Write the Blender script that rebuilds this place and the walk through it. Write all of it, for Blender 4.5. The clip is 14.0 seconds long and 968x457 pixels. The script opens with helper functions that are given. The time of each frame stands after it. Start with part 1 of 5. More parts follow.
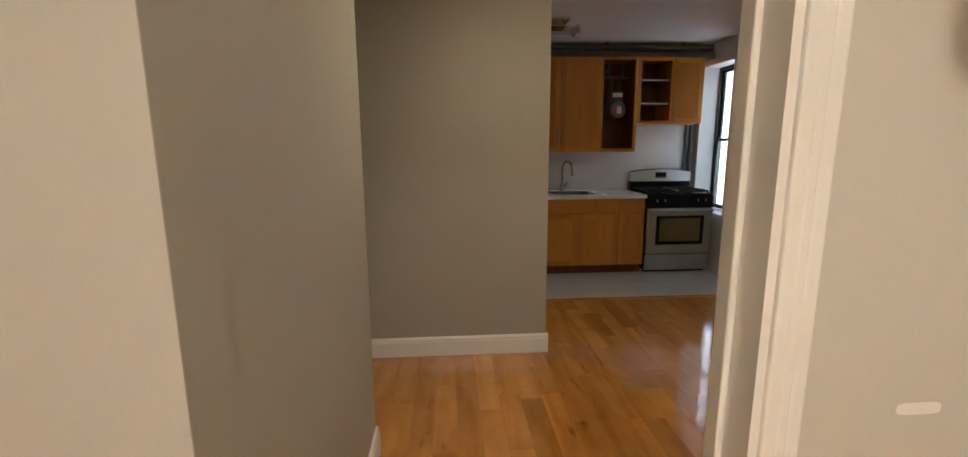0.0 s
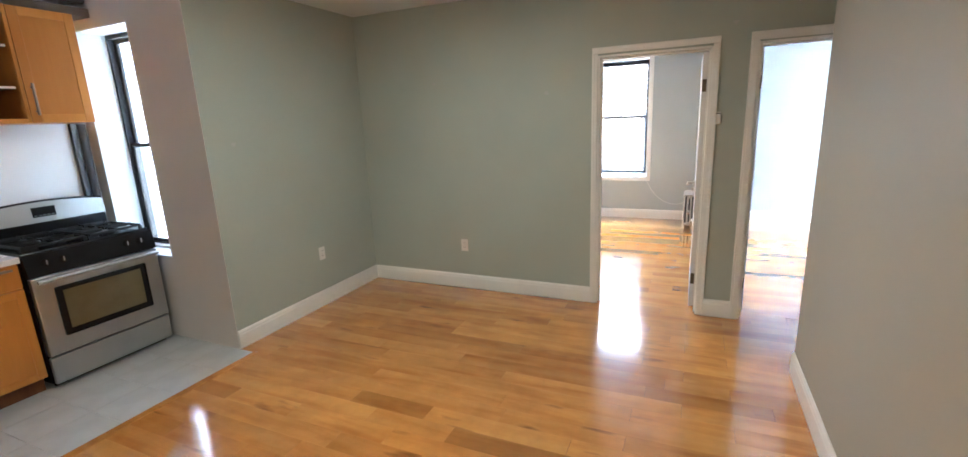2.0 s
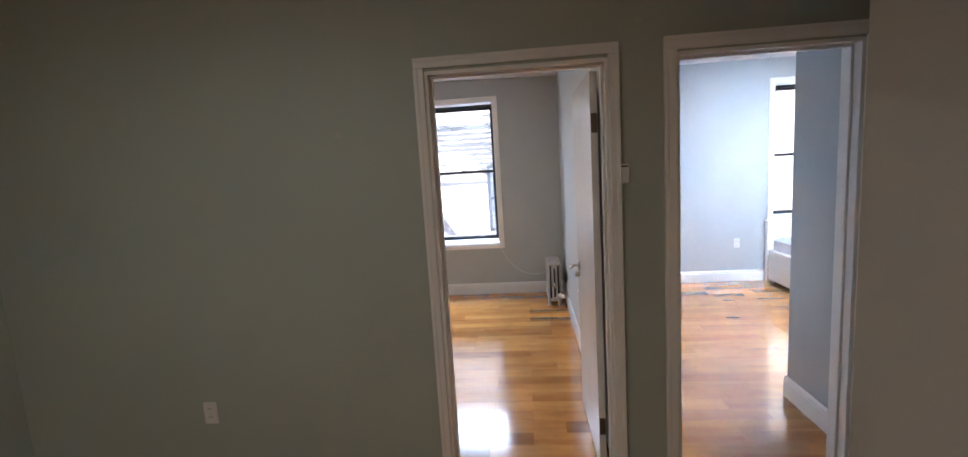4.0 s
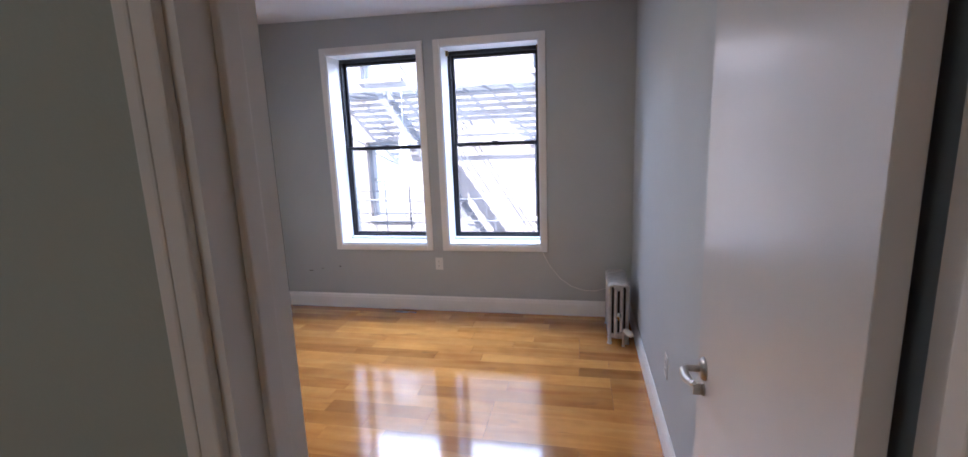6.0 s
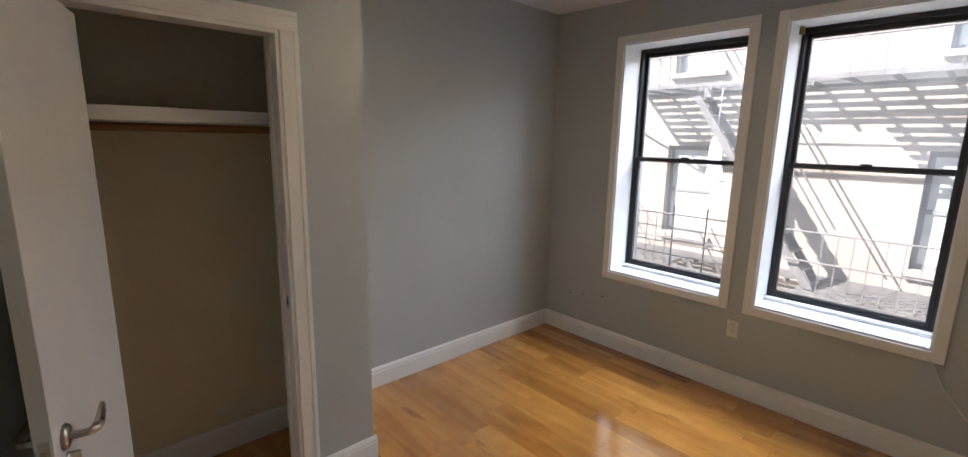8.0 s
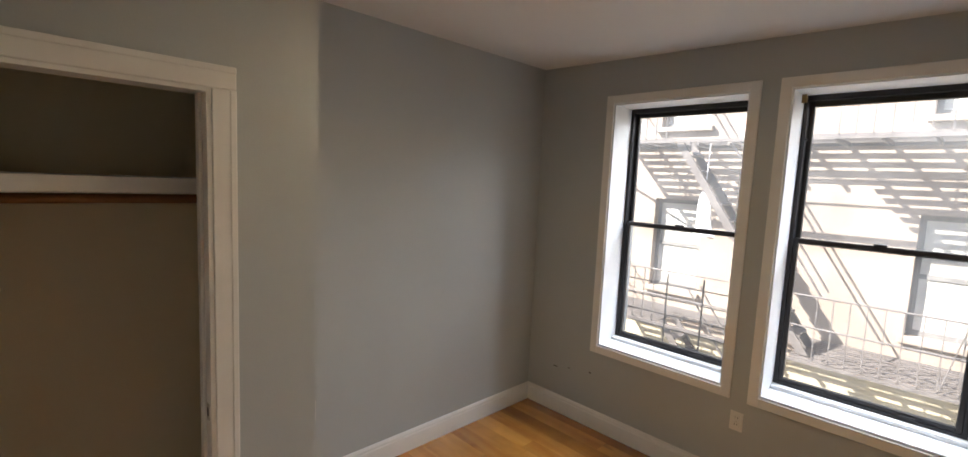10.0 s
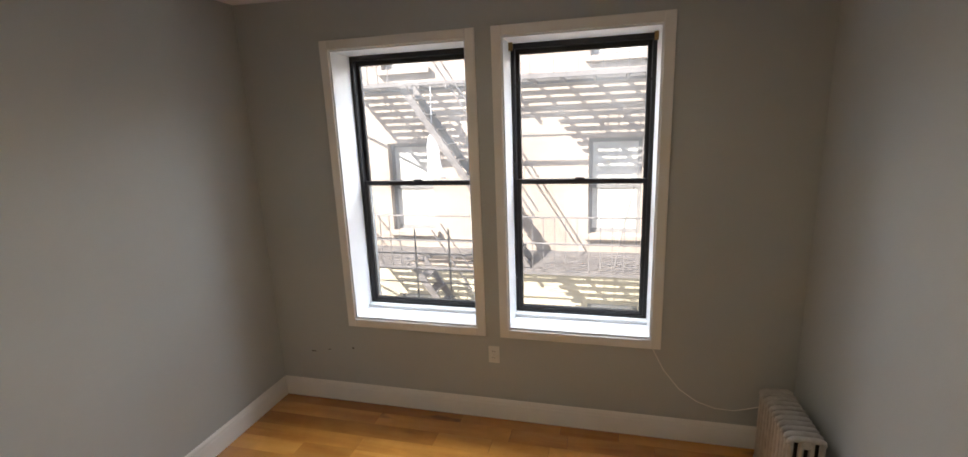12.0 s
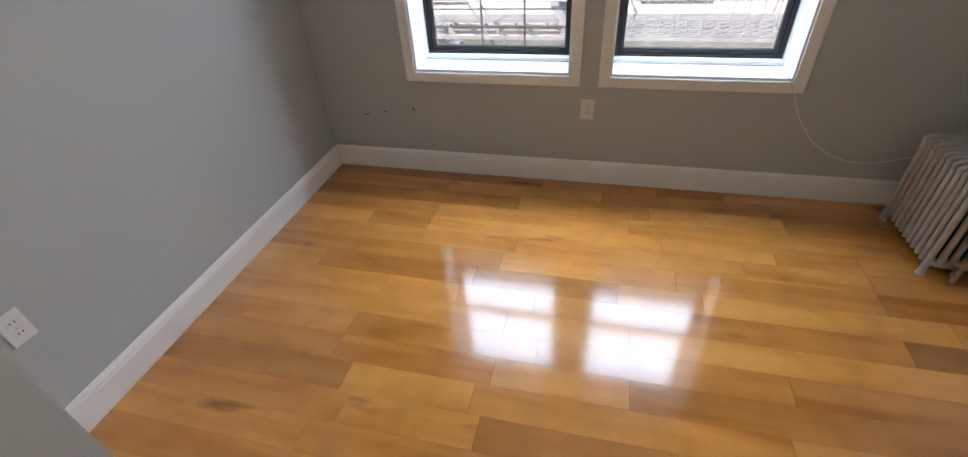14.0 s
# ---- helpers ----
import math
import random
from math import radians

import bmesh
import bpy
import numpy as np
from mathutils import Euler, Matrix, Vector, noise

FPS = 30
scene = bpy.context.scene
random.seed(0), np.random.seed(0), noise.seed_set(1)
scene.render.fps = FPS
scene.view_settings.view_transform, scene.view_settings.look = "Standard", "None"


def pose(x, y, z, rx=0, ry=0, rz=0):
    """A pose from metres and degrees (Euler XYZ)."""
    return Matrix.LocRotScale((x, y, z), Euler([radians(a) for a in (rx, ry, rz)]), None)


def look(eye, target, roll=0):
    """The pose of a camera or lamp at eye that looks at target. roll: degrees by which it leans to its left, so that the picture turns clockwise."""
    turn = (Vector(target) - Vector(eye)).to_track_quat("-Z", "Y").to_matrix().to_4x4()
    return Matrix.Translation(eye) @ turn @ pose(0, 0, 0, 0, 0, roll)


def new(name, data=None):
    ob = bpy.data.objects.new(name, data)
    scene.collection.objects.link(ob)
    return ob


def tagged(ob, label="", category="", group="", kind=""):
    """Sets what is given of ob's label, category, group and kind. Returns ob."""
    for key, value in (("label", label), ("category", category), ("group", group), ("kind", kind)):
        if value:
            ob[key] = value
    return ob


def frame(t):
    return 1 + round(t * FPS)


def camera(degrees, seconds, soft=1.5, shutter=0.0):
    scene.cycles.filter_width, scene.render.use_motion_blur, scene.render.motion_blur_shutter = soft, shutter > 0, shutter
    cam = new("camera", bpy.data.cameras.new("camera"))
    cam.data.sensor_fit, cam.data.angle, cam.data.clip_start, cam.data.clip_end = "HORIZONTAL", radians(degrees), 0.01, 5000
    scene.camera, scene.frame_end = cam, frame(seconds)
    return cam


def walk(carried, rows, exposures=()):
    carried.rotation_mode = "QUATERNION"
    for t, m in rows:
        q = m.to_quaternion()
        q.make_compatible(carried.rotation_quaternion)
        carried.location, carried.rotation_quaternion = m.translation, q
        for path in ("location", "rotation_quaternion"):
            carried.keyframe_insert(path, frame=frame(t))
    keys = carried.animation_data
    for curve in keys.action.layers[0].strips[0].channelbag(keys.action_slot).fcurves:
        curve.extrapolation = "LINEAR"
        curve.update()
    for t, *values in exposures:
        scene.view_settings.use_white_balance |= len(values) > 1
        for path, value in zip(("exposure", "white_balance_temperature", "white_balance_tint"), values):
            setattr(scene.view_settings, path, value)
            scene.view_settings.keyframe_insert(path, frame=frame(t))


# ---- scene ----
cam = camera(91.7, 14.0)
PATH = [
    (0, (-0.563, -0.261, 1.483), (-0.418, 1.701, 1.123), -0.3),
    (0.5, (-0.532, 0.208, 1.468), (0.092, 2.068, 1.069), -0.2),
    (1, (-0.399, 0.594, 1.458), (0.699, 2.211, 1.033), -2.4),
    (1.5, (-0.068, 0.913, 1.555), (1.39, 2.19, 1.061), -5.3),
    (2, (0.287, 1.112, 1.594), (2.062, 1.914, 1.14), -2.4),
    (2.5, (0.678, 1.286, 1.676), (2.613, 1.625, 1.298), -1.4),
    (2.7, (0.877, 1.312, 1.678), (2.826, 1.603, 1.335), -2.4),
    (4.8, (2.73, 1.45, 1.567), (4.705, 1.613, 1.298), -3.8),
    (5, (2.918, 1.46, 1.577), (4.891, 1.615, 1.289), -4.0),
    (5.5, (3.313, 1.426, 1.569), (5.274, 1.657, 1.255), -3.5),
    (6, (3.722, 1.414, 1.563), (5.645, 1.822, 1.194), -2.1),
    (6.5, (4.069, 1.522, 1.611), (5.976, 1.967, 1.204), -1.7),
    (7, (4.272, 1.643, 1.632), (6.074, 2.4, 1.21), -2.4),
    (7.5, (4.465, 1.644, 1.626), (5.968, 2.896, 1.212), -0.1),
    (7.7, (4.507, 1.647, 1.639), (5.875, 3.044, 1.214), 0.2),
    (9.8, (4.766, 1.916, 1.757), (6.053, 3.427, 1.513), 2.7),
    (10, (4.819, 1.89, 1.805), (6.209, 3.313, 1.595), 2.6),
    (10.5, (4.913, 1.884, 1.926), (6.553, 3.024, 1.826), 2.0),
    (11, (4.964, 1.88, 1.999), (6.771, 2.737, 1.954), 1.1),
    (11.5, (5.039, 1.935, 1.971), (6.901, 2.616, 1.705), 0.9),
    (12, (5.088, 2.045, 1.904), (6.976, 2.536, 1.464), -2.2),
    (12.5, (5.093, 2.232, 1.822), (6.951, 2.617, 1.189), -4.1),
    (13, (5.195, 2.436, 1.725), (7.031, 2.757, 1.001), -2.7),
    (13.5, (5.302, 2.561, 1.622), (7.034, 2.912, 0.686), -2.9),
    (14, (5.309, 2.622, 1.511), (6.838, 3.064, 0.299), -4.1),
]
EXPOSURES = [(0.0, 4.8, 5600, 10), (0.5, 5.35, 6050, 10), (1.0, 6.12, 5400, 9), (1.5, 6.28, 5000, 8), (2.0, 6.38, 5050, 7), (2.5, 6.02, 5600, 9), (4.8, 4.85, 4950, 16), (5.5, 4.85, 4900, 18), (6.0, 4.65, 4950, 19),
             (6.5, 4.2, 5000, 19), (7.0, 3.88, 5150, 15), (7.7, 4.05, 5750, 12), (10.0, 4.04, 6450, 12), (12.0, 4.02, 6450, 12), (13.3, 4.08, 6100, 11), (14.0, 4.3, 5700, 11)]
walk(cam, [(t, look(eye, target, roll)) for t, eye, target, roll in PATH], EXPOSURES)

# ---- world, sun, exposure ----
world = bpy.data.worlds.new("world")
scene.world = world
world.use_nodes = True
wn = world.node_tree
sky = wn.nodes.new("ShaderNodeTexSky")
sky.sky_type, sky.sun_disc = "NISHITA", False
SUN_DIR = Vector((1.0, -0.95, -1.15)).normalized()      # the way the sunlight travels
sky.sun_elevation = math.asin(-SUN_DIR.z)
sky.sun_rotation = math.atan2(-SUN_DIR.x, -SUN_DIR.y)
wn.links.new(sky.outputs[0], wn.nodes["Background"].inputs[0])
wn.nodes["Background"].inputs[1].default_value = 0.09
sun = new("sun", bpy.data.lights.new("sun", "SUN"))
sun.data.energy, sun.data.angle, sun.data.color = 3.0, radians(0.5), (1.0, 0.95, 0.88)
sun.matrix_world = Matrix.Translation((0, 0, 20)) @ SUN_DIR.to_track_quat("-Z", "Y").to_matrix().to_4x4()

# unseen area lamp for the yard's sky, added over the two bedroom window heads
sky_fill = new("sky_light", bpy.data.lights.new("sky_light", "AREA"))
sky_fill.data.shape, sky_fill.data.size, sky_fill.data.size_y = "RECTANGLE", 4.4, 1.4
sky_fill.data.energy, sky_fill.data.color = 22.5, (0.88, 0.94, 1.0)
sky_fill.matrix_world = Matrix.Translation((8.97, 2.20, 3.12)) @ Vector((-0.8, 0.0, -0.6)).to_track_quat("-Z", "Y").to_matrix().to_4x4()


# ---- materials ----
def material(name, color, rough=0.5, metal=0.0, var=0.12, scale=6.0, bump=0.05, fine=60.0, coat=0.0, spread=0.1, spec=0.5):
    """A surface with stains at one scale and grain at a finer one."""
    m = bpy.data.materials.new(name)
    m.use_nodes = True
    n, l = m.node_tree.nodes, m.node_tree.links
    b = n["Principled BSDF"]
    co = n.new("ShaderNodeTexCoord")
    a = n.new("ShaderNodeTexNoise")
    a.inputs["Scale"].default_value, a.inputs["Detail"].default_value = scale, 5.0
    f = n.new("ShaderNodeTexNoise")
    f.inputs["Scale"].default_value, f.inputs["Detail"].default_value = fine, 3.0
    l.new(co.outputs["Object"], a.inputs["Vector"])
    l.new(co.outputs["Object"], f.inputs["Vector"])
    r = n.new("ShaderNodeValToRGB")
    r.color_ramp.elements[0].position, r.color_ramp.elements[1].position = 0.3, 0.7
    r.color_ramp.elements[0].color = (*[c * (1 - var) for c in color], 1)
    r.color_ramp.elements[1].color = (*[min(1, c * (1 + var * 0.6)) for c in color], 1)
    l.new(a.outputs["Fac"], r.inputs["Fac"])
    l.new(r.outputs["Color"], b.inputs["Base Color"])
    rr = n.new("ShaderNodeMapRange")
    rr.inputs["To Min"].default_value, rr.inputs["To Max"].default_value = max(0.02, rough - spread), min(1, rough + spread)
    l.new(a.outputs["Fac"], rr.inputs["Value"])
    l.new(rr.outputs["Result"], b.inputs["Roughness"])
    b.inputs["Metallic"].default_value, b.inputs["Coat Weight"].default_value = metal, coat
    b.inputs["Specular IOR Level"].default_value = spec
    if bump:
        bu = n.new("ShaderNodeBump")
        bu.inputs["Strength"].default_value, bu.inputs["Distance"].default_value = bump, 0.004
        l.new(f.outputs["Fac"], bu.inputs["Height"])
        l.new(bu.outputs["Normal"], b.inputs["Normal"])
    return m


def wood(name, ramp, rough=0.3, along=(3.0, 22.0, 22.0), coat=0.0, knots=0.0, random_tone=True, tone=0.35, mottle=0.0):
    """Wood with stretched grain; each piece takes its own tone."""
    m = bpy.data.materials.new(name)
    m.use_nodes = True
    n, l = m.node_tree.nodes, m.node_tree.links
    b = n["Principled BSDF"]
    co, info = n.new("ShaderNodeTexCoord"), n.new("ShaderNodeObjectInfo")
    shift = n.new("ShaderNodeVectorMath")
    shift.operation = "MULTIPLY_ADD"
    shift.inputs[1].default_value = (1, 1, 1)
    comb = n.new("ShaderNodeCombineXYZ")
    mul = n.new("ShaderNodeMath")
    mul.operation, mul.inputs[1].default_value = "MULTIPLY", 53.0
    l.new(info.outputs["Random"], mul.inputs[0])
    for k in range(3):
        l.new(mul.outputs[0], comb.inputs[k])
    l.new(co.outputs["Object"], shift.inputs[0])
    l.new(comb.outputs[0], shift.inputs[2])
    mp = n.new("ShaderNodeMapping")
    mp.inputs["Scale"].default_value = along
    l.new(shift.outputs[0], mp.inputs["Vector"])
    g = n.new("ShaderNodeTexNoise")
    g.inputs["Scale"].default_value, g.inputs["Detail"].default_value, g.inputs["Distortion"].default_value = 1.0, 7.0, 0.5
    l.new(mp.outputs[0], g.inputs["Vector"])
    r = n.new("ShaderNodeValToRGB")
    els = r.color_ramp.elements
    els[0].position, els[0].color = 0.25, (*ramp[0], 1)
    els[1].position, els[1].color = 0.75, (*ramp[2], 1)
    mid = els.new(0.5)
    mid.color = (*ramp[1], 1)
    l.new(g.outputs["Fac"], r.inputs["Fac"])
    out = r.outputs["Color"]
    if random_tone:
        tr = n.new("ShaderNodeValToRGB")
        te = tr.color_ramp.elements
        te[0].position, te[0].color = 0.0, (1 - tone, 1 - tone * 1.15, 1 - tone * 1.3, 1)
        te[1].position, te[1].color = 1.0, (1.12, 1.12, 1.1, 1)
        half = te.new(0.16)
        half.color = (0.87, 0.81, 0.75, 1)
        l.new(info.outputs["Random"], tr.inputs["Fac"])
        mx = n.new("ShaderNodeMix")
        mx.data_type, mx.blend_type = "RGBA", "MULTIPLY"
        mx.inputs["Factor"].default_value = 1.0
        l.new(out, mx.inputs["A"])
        l.new(tr.outputs["Color"], mx.inputs["B"])
        out = mx.outputs["Result"]
    if mottle:
        mo, mm = n.new("ShaderNodeTexNoise"), n.new("ShaderNodeMapRange")
        mo.inputs["Scale"].default_value, mo.inputs["Detail"].default_value, mo.inputs["Roughness"].default_value = 5.0, 4.0, 0.6
        l.new(shift.outputs[0], mo.inputs["Vector"])
        l.new(mo.outputs["Fac"], mm.inputs["Value"])
        mm.inputs["From Min"].default_value, mm.inputs["From Max"].default_value = 0.3, 0.7
        mm.inputs["To Min"].default_value, mm.inputs["To Max"].default_value = 1 - mottle * 1.4, 1 + mottle * 0.6
        mx = n.new("ShaderNodeMix")
        mx.data_type, mx.blend_type = "RGBA", "MULTIPLY"
        mx.inputs["Factor"].default_value = 1.0
        l.new(out, mx.inputs["A"])
        l.new(mm.outputs["Result"], mx.inputs["B"])
        out = mx.outputs["Result"]
    if knots:
        mk = n.new("ShaderNodeMapping")
        mk.inputs["Scale"].default_value = (9.0, 2.2, 9.0)
        l.new(shift.outputs[0], mk.inputs["Vector"])
        kn = n.new("ShaderNodeTexNoise")
        kn.inputs["Scale"].default_value, kn.inputs["Detail"].default_value = 1.0, 3.0
        l.new(mk.outputs[0], kn.inputs["Vector"])
        kr = n.new("ShaderNodeValToRGB")
        kr.color_ramp.elements[0].position, kr.color_ramp.elements[1].position = 0.65, 0.76
        l.new(kn.outputs["Fac"], kr.inputs["Fac"])
        km = n.new("ShaderNodeMath")
        km.operation, km.inputs[1].default_value = "MULTIPLY", knots
        l.new(kr.outputs["Color"], km.inputs[0])
        mx = n.new("ShaderNodeMix")
        mx.data_type = "RGBA"
        l.new(km.outputs[0], mx.inputs["Factor"])
        l.new(out, mx.inputs["A"])
        mx.inputs["B"].default_value = (0.15, 0.062, 0.022, 1)
        out = mx.outputs["Result"]
    l.new(out, b.inputs["Base Color"])
    rr = n.new("ShaderNodeMapRange")
    rr.inputs["To Min"].default_value, rr.inputs["To Max"].default_value = rough * 0.7, rough * 1.35
    l.new(g.outputs["Fac"], rr.inputs["Value"])
    l.new(rr.outputs["Result"], b.inputs["Roughness"])
    b.inputs["Coat Weight"].default_value, b.inputs["Coat Roughness"].default_value = coat, 0.10
    b.inputs["Coat IOR"].default_value = 1.6
    bu = n.new("ShaderNodeBump")
    bu.inputs["Strength"].default_value, bu.inputs["Distance"].default_value = 0.015, 0.002
    b.inputs["Specular IOR Level"].default_value = 0.3
    l.new(g.outputs["Fac"], bu.inputs["Height"])
    l.new(bu.outputs["Normal"], b.inputs["Normal"])
    return m


def glass_pane(name, tint=(0.95, 0.97, 0.97), dust=0.0):
    """A thin pane: tinted straight through, glossy at grazing angles, with a film of dust in patches."""
    m = bpy.data.materials.new(name)
    m.use_nodes = True
    n, l = m.node_tree.nodes, m.node_tree.links
    n.remove(n["Principled BSDF"])
    t, g, mix, lw = (n.new("ShaderNodeBsdfTransparent"), n.new("ShaderNodeBsdfGlossy"), n.new("ShaderNodeMixShader"), n.new("ShaderNodeLayerWeight"))
    t.inputs["Color"].default_value = (*tint, 1)
    g.inputs["Roughness"].default_value = 0.02
    steep, fr = n.new("ShaderNodeMath"), n.new("ShaderNodeMapRange")
    steep.operation, steep.inputs[1].default_value = "POWER", 5.0
    l.new(lw.outputs["Facing"], steep.inputs[0])
    l.new(steep.outputs[0], fr.inputs["Value"])
    fr.inputs["To Min"].default_value, fr.inputs["To Max"].default_value = 0.02, 0.85
    l.new(fr.outputs[0], mix.inputs[0])
    clear = t.outputs[0]
    if dust:
        co, no, mr = n.new("ShaderNodeTexCoord"), n.new("ShaderNodeTexNoise"), n.new("ShaderNodeMapRange")
        no.inputs["Scale"].default_value, no.inputs["Detail"].default_value = 3.5, 6.0
        l.new(co.outputs["Object"], no.inputs["Vector"])
        l.new(no.outputs["Fac"], mr.inputs["Value"])
        mr.inputs["From Min"].default_value, mr.inputs["From Max"].default_value = 0.3, 0.75
        mr.inputs["To Min"].default_value, mr.inputs["To Max"].default_value = dust * 0.5, dust * 1.6
        d, film = n.new("ShaderNodeBsdfTranslucent"), n.new("ShaderNodeMixShader")
        d.inputs["Color"].default_value = (0.9, 0.88, 0.84, 1)
        l.new(mr.outputs["Result"], film.inputs[0])
        l.new(t.outputs[0], film.inputs[1])
        l.new(d.outputs[0], film.inputs[2])
        clear = film.outputs[0]
    l.new(clear, mix.inputs[1])
    l.new(g.outputs[0], mix.inputs[2])
    l.new(mix.outputs[0], n["Material Output"].inputs[0])
    return m


def glow(name, color, rim, strength, cx, cy, r, inner=0.30, outer=0.86):
    """Frosted lamp glass lit from within: bright over the bulb, duller and deeper in colour at the rim."""
    m = bpy.data.materials.new(name)
    m.use_nodes = True
    n, l = m.node_tree.nodes, m.node_tree.links
    b = n["Principled BSDF"]
    b.inputs["Base Color"].default_value = (0.8, 0.7, 0.5, 1)
    b.inputs["Roughness"].default_value = 0.3
    co, off, dist, mr, cr = n.new("ShaderNodeTexCoord"), n.new("ShaderNodeVectorMath"), n.new("ShaderNodeVectorMath"), n.new("ShaderNodeMapRange"), n.new("ShaderNodeValToRGB")
    off.operation, dist.operation = "MULTIPLY_ADD", "LENGTH"
    off.inputs[1].default_value, off.inputs[2].default_value = (1, 1, 0), (-cx, -cy, 0)
    l.new(co.outputs["Object"], off.inputs[0])
    l.new(off.outputs[0], dist.inputs[0])
    l.new(dist.outputs["Value"], mr.inputs["Value"])
    mr.interpolation_type = "SMOOTHSTEP"
    mr.inputs["From Min"].default_value, mr.inputs["From Max"].default_value = inner * r, outer * r
    mr.inputs["To Min"].default_value, mr.inputs["To Max"].default_value = strength, 0.11
    l.new(mr.outputs["Result"], b.inputs["Emission Strength"])
    fr = n.new("ShaderNodeMapRange")
    fr.inputs["From Max"].default_value = 0.9 * r
    l.new(dist.outputs["Value"], fr.inputs["Value"])
    cr.color_ramp.elements[0].position, cr.color_ramp.elements[0].color = 0.45, (*color, 1)
    cr.color_ramp.elements[1].position, cr.color_ramp.elements[1].color = 1.0, (*rim, 1)
    l.new(fr.outputs["Result"], cr.inputs["Fac"])
    l.new(cr.outputs["Color"], b.inputs["Emission Color"])
    return m


# one grey wall paint in three copies, each tinted with its room's light
PAINT = material("grey_wall_paint", (0.412, 0.448, 0.404), 0.58, var=0.05, scale=1.3, bump=0.12, fine=140, spread=0.08)
WARM_LIT_PAINT = material("grey_wall_paint_warm_lit", (0.415, 0.40, 0.345), 0.55, var=0.05, scale=1.3, bump=0.12, fine=140, spread=0.08)
COOL_LIT_PAINT = material("grey_wall_paint_cool_lit", (0.458, 0.485, 0.488), 0.55, var=0.05, scale=1.3, bump=0.12, fine=140, spread=0.08)
ENTRY_PAINT = material("pale_entry_paint", (0.60, 0.585, 0.53), 0.55, var=0.03, scale=1.5, bump=0.12, fine=120)
PALE_PAINT = material("pale_wall_paint", (0.72, 0.695, 0.67), 0.55, var=0.02, scale=1.5, bump=0.12, fine=120)
CEIL = material("ceiling_paint", (0.78, 0.77, 0.77), 0.75, var=0.04, scale=1.0, bump=0.1, fine=90)
TRIM = material("white_trim_paint", (0.83, 0.82, 0.79), 0.32, var=0.04, scale=4.0, bump=0.04, fine=50)
DOORW = material("white_door_paint", (0.74, 0.73, 0.72), 0.24, var=0.03, scale=2.0, bump=0.03, fine=35, spread=0.05)
REVEAL = material("white_reveal_paint", (0.83, 0.85, 0.87), 0.45, var=0.05, scale=5.0, bump=0.08, fine=60)
SPLASH = material("white_backsplash", (0.74, 0.74, 0.76), 0.35, var=0.05, scale=2.5, bump=0.05, fine=60)
TILE = material("grey_floor_tile", (0.48, 0.49, 0.49), 0.42, var=0.12, scale=5.0, bump=0.06, fine=80)
PLANK = wood("oiled_maple_plank", ((0.440, 0.170, 0.030), (0.588, 0.268, 0.053), (0.655, 0.328, 0.079)), 0.13, (10.0, 1.3, 10.0), 1.0, 0.75, tone=0.36, mottle=0.12)
SUBFLOOR = material("dark_subfloor", (0.10, 0.05, 0.02), 0.7)
CABWOOD = wood("honey_cabinet_wood", ((0.53, 0.212, 0.034), (0.58, 0.244, 0.043), (0.62, 0.272, 0.052)), 0.34, (14.0, 14.0, 1.6), 0.15, 0.0, tone=0.10)
# darker copy of the cabinet wood for insides, backs, shelves and toe kicks
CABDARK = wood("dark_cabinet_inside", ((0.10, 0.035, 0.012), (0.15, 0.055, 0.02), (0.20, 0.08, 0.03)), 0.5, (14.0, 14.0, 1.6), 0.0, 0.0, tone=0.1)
RODWOOD = wood("closet_rod_wood", ((0.22, 0.10, 0.04), (0.28, 0.13, 0.05), (0.33, 0.17, 0.07)), 0.5, (1.6, 14.0, 14.0), 0.0, 0.0, tone=0.1)
QUARTZ = material("white_quartz_top", (0.80, 0.80, 0.82), 0.25, var=0.006, scale=9, bump=0.0)
STEEL = material("brushed_steel", (0.46, 0.46, 0.455), 0.34, 0.95, var=0.08, scale=3.0, bump=0.05, fine=200)
CHROME = material("chrome", (0.72, 0.70, 0.67), 0.16, 1.0, var=0.05, bump=0.0)
NICKEL = material("satin_nickel", (0.52, 0.49, 0.44), 0.3, 1.0, var=0.08, bump=0.0)
FAUCETMETAL = material("brushed_faucet_steel", (0.34, 0.33, 0.32), 0.28, 1.0, var=0.08, bump=0.0)
HANDLE = material("bronzed_handle_metal", (0.34, 0.26, 0.19), 0.34, 0.85, var=0.1, bump=0.0)
SINKSTEEL = material("sink_steel", (0.62, 0.62, 0.63), 0.4, 0.1, var=0.1, scale=8, bump=0.03)
BRASS = material("aged_brass", (0.36, 0.24, 0.10), 0.4, 0.9, var=0.2, bump=0.05)
HINGEMETAL = material("dark_hinge_metal", (0.13, 0.105, 0.075), 0.42, 0.7, var=0.2, bump=0.05)
BLACKMETAL = material("black_window_metal", (0.018, 0.018, 0.020), 0.45, 0.0, var=0.3, scale=18, bump=0.06)
BLACK = material("black_enamel", (0.010, 0.010, 0.012), 0.2, 0.0, var=0.2, bump=0.0, spec=0.3)
IRON = material("cast_iron_grate", (0.012, 0.012, 0.013), 0.55, 0.0, var=0.3, scale=30, bump=0.2, spec=0.3)
OVENGLASS = material("oven_window_glass", (0.14, 0.115, 0.065), 0.12, 0.0, var=0.2, bump=0.0)
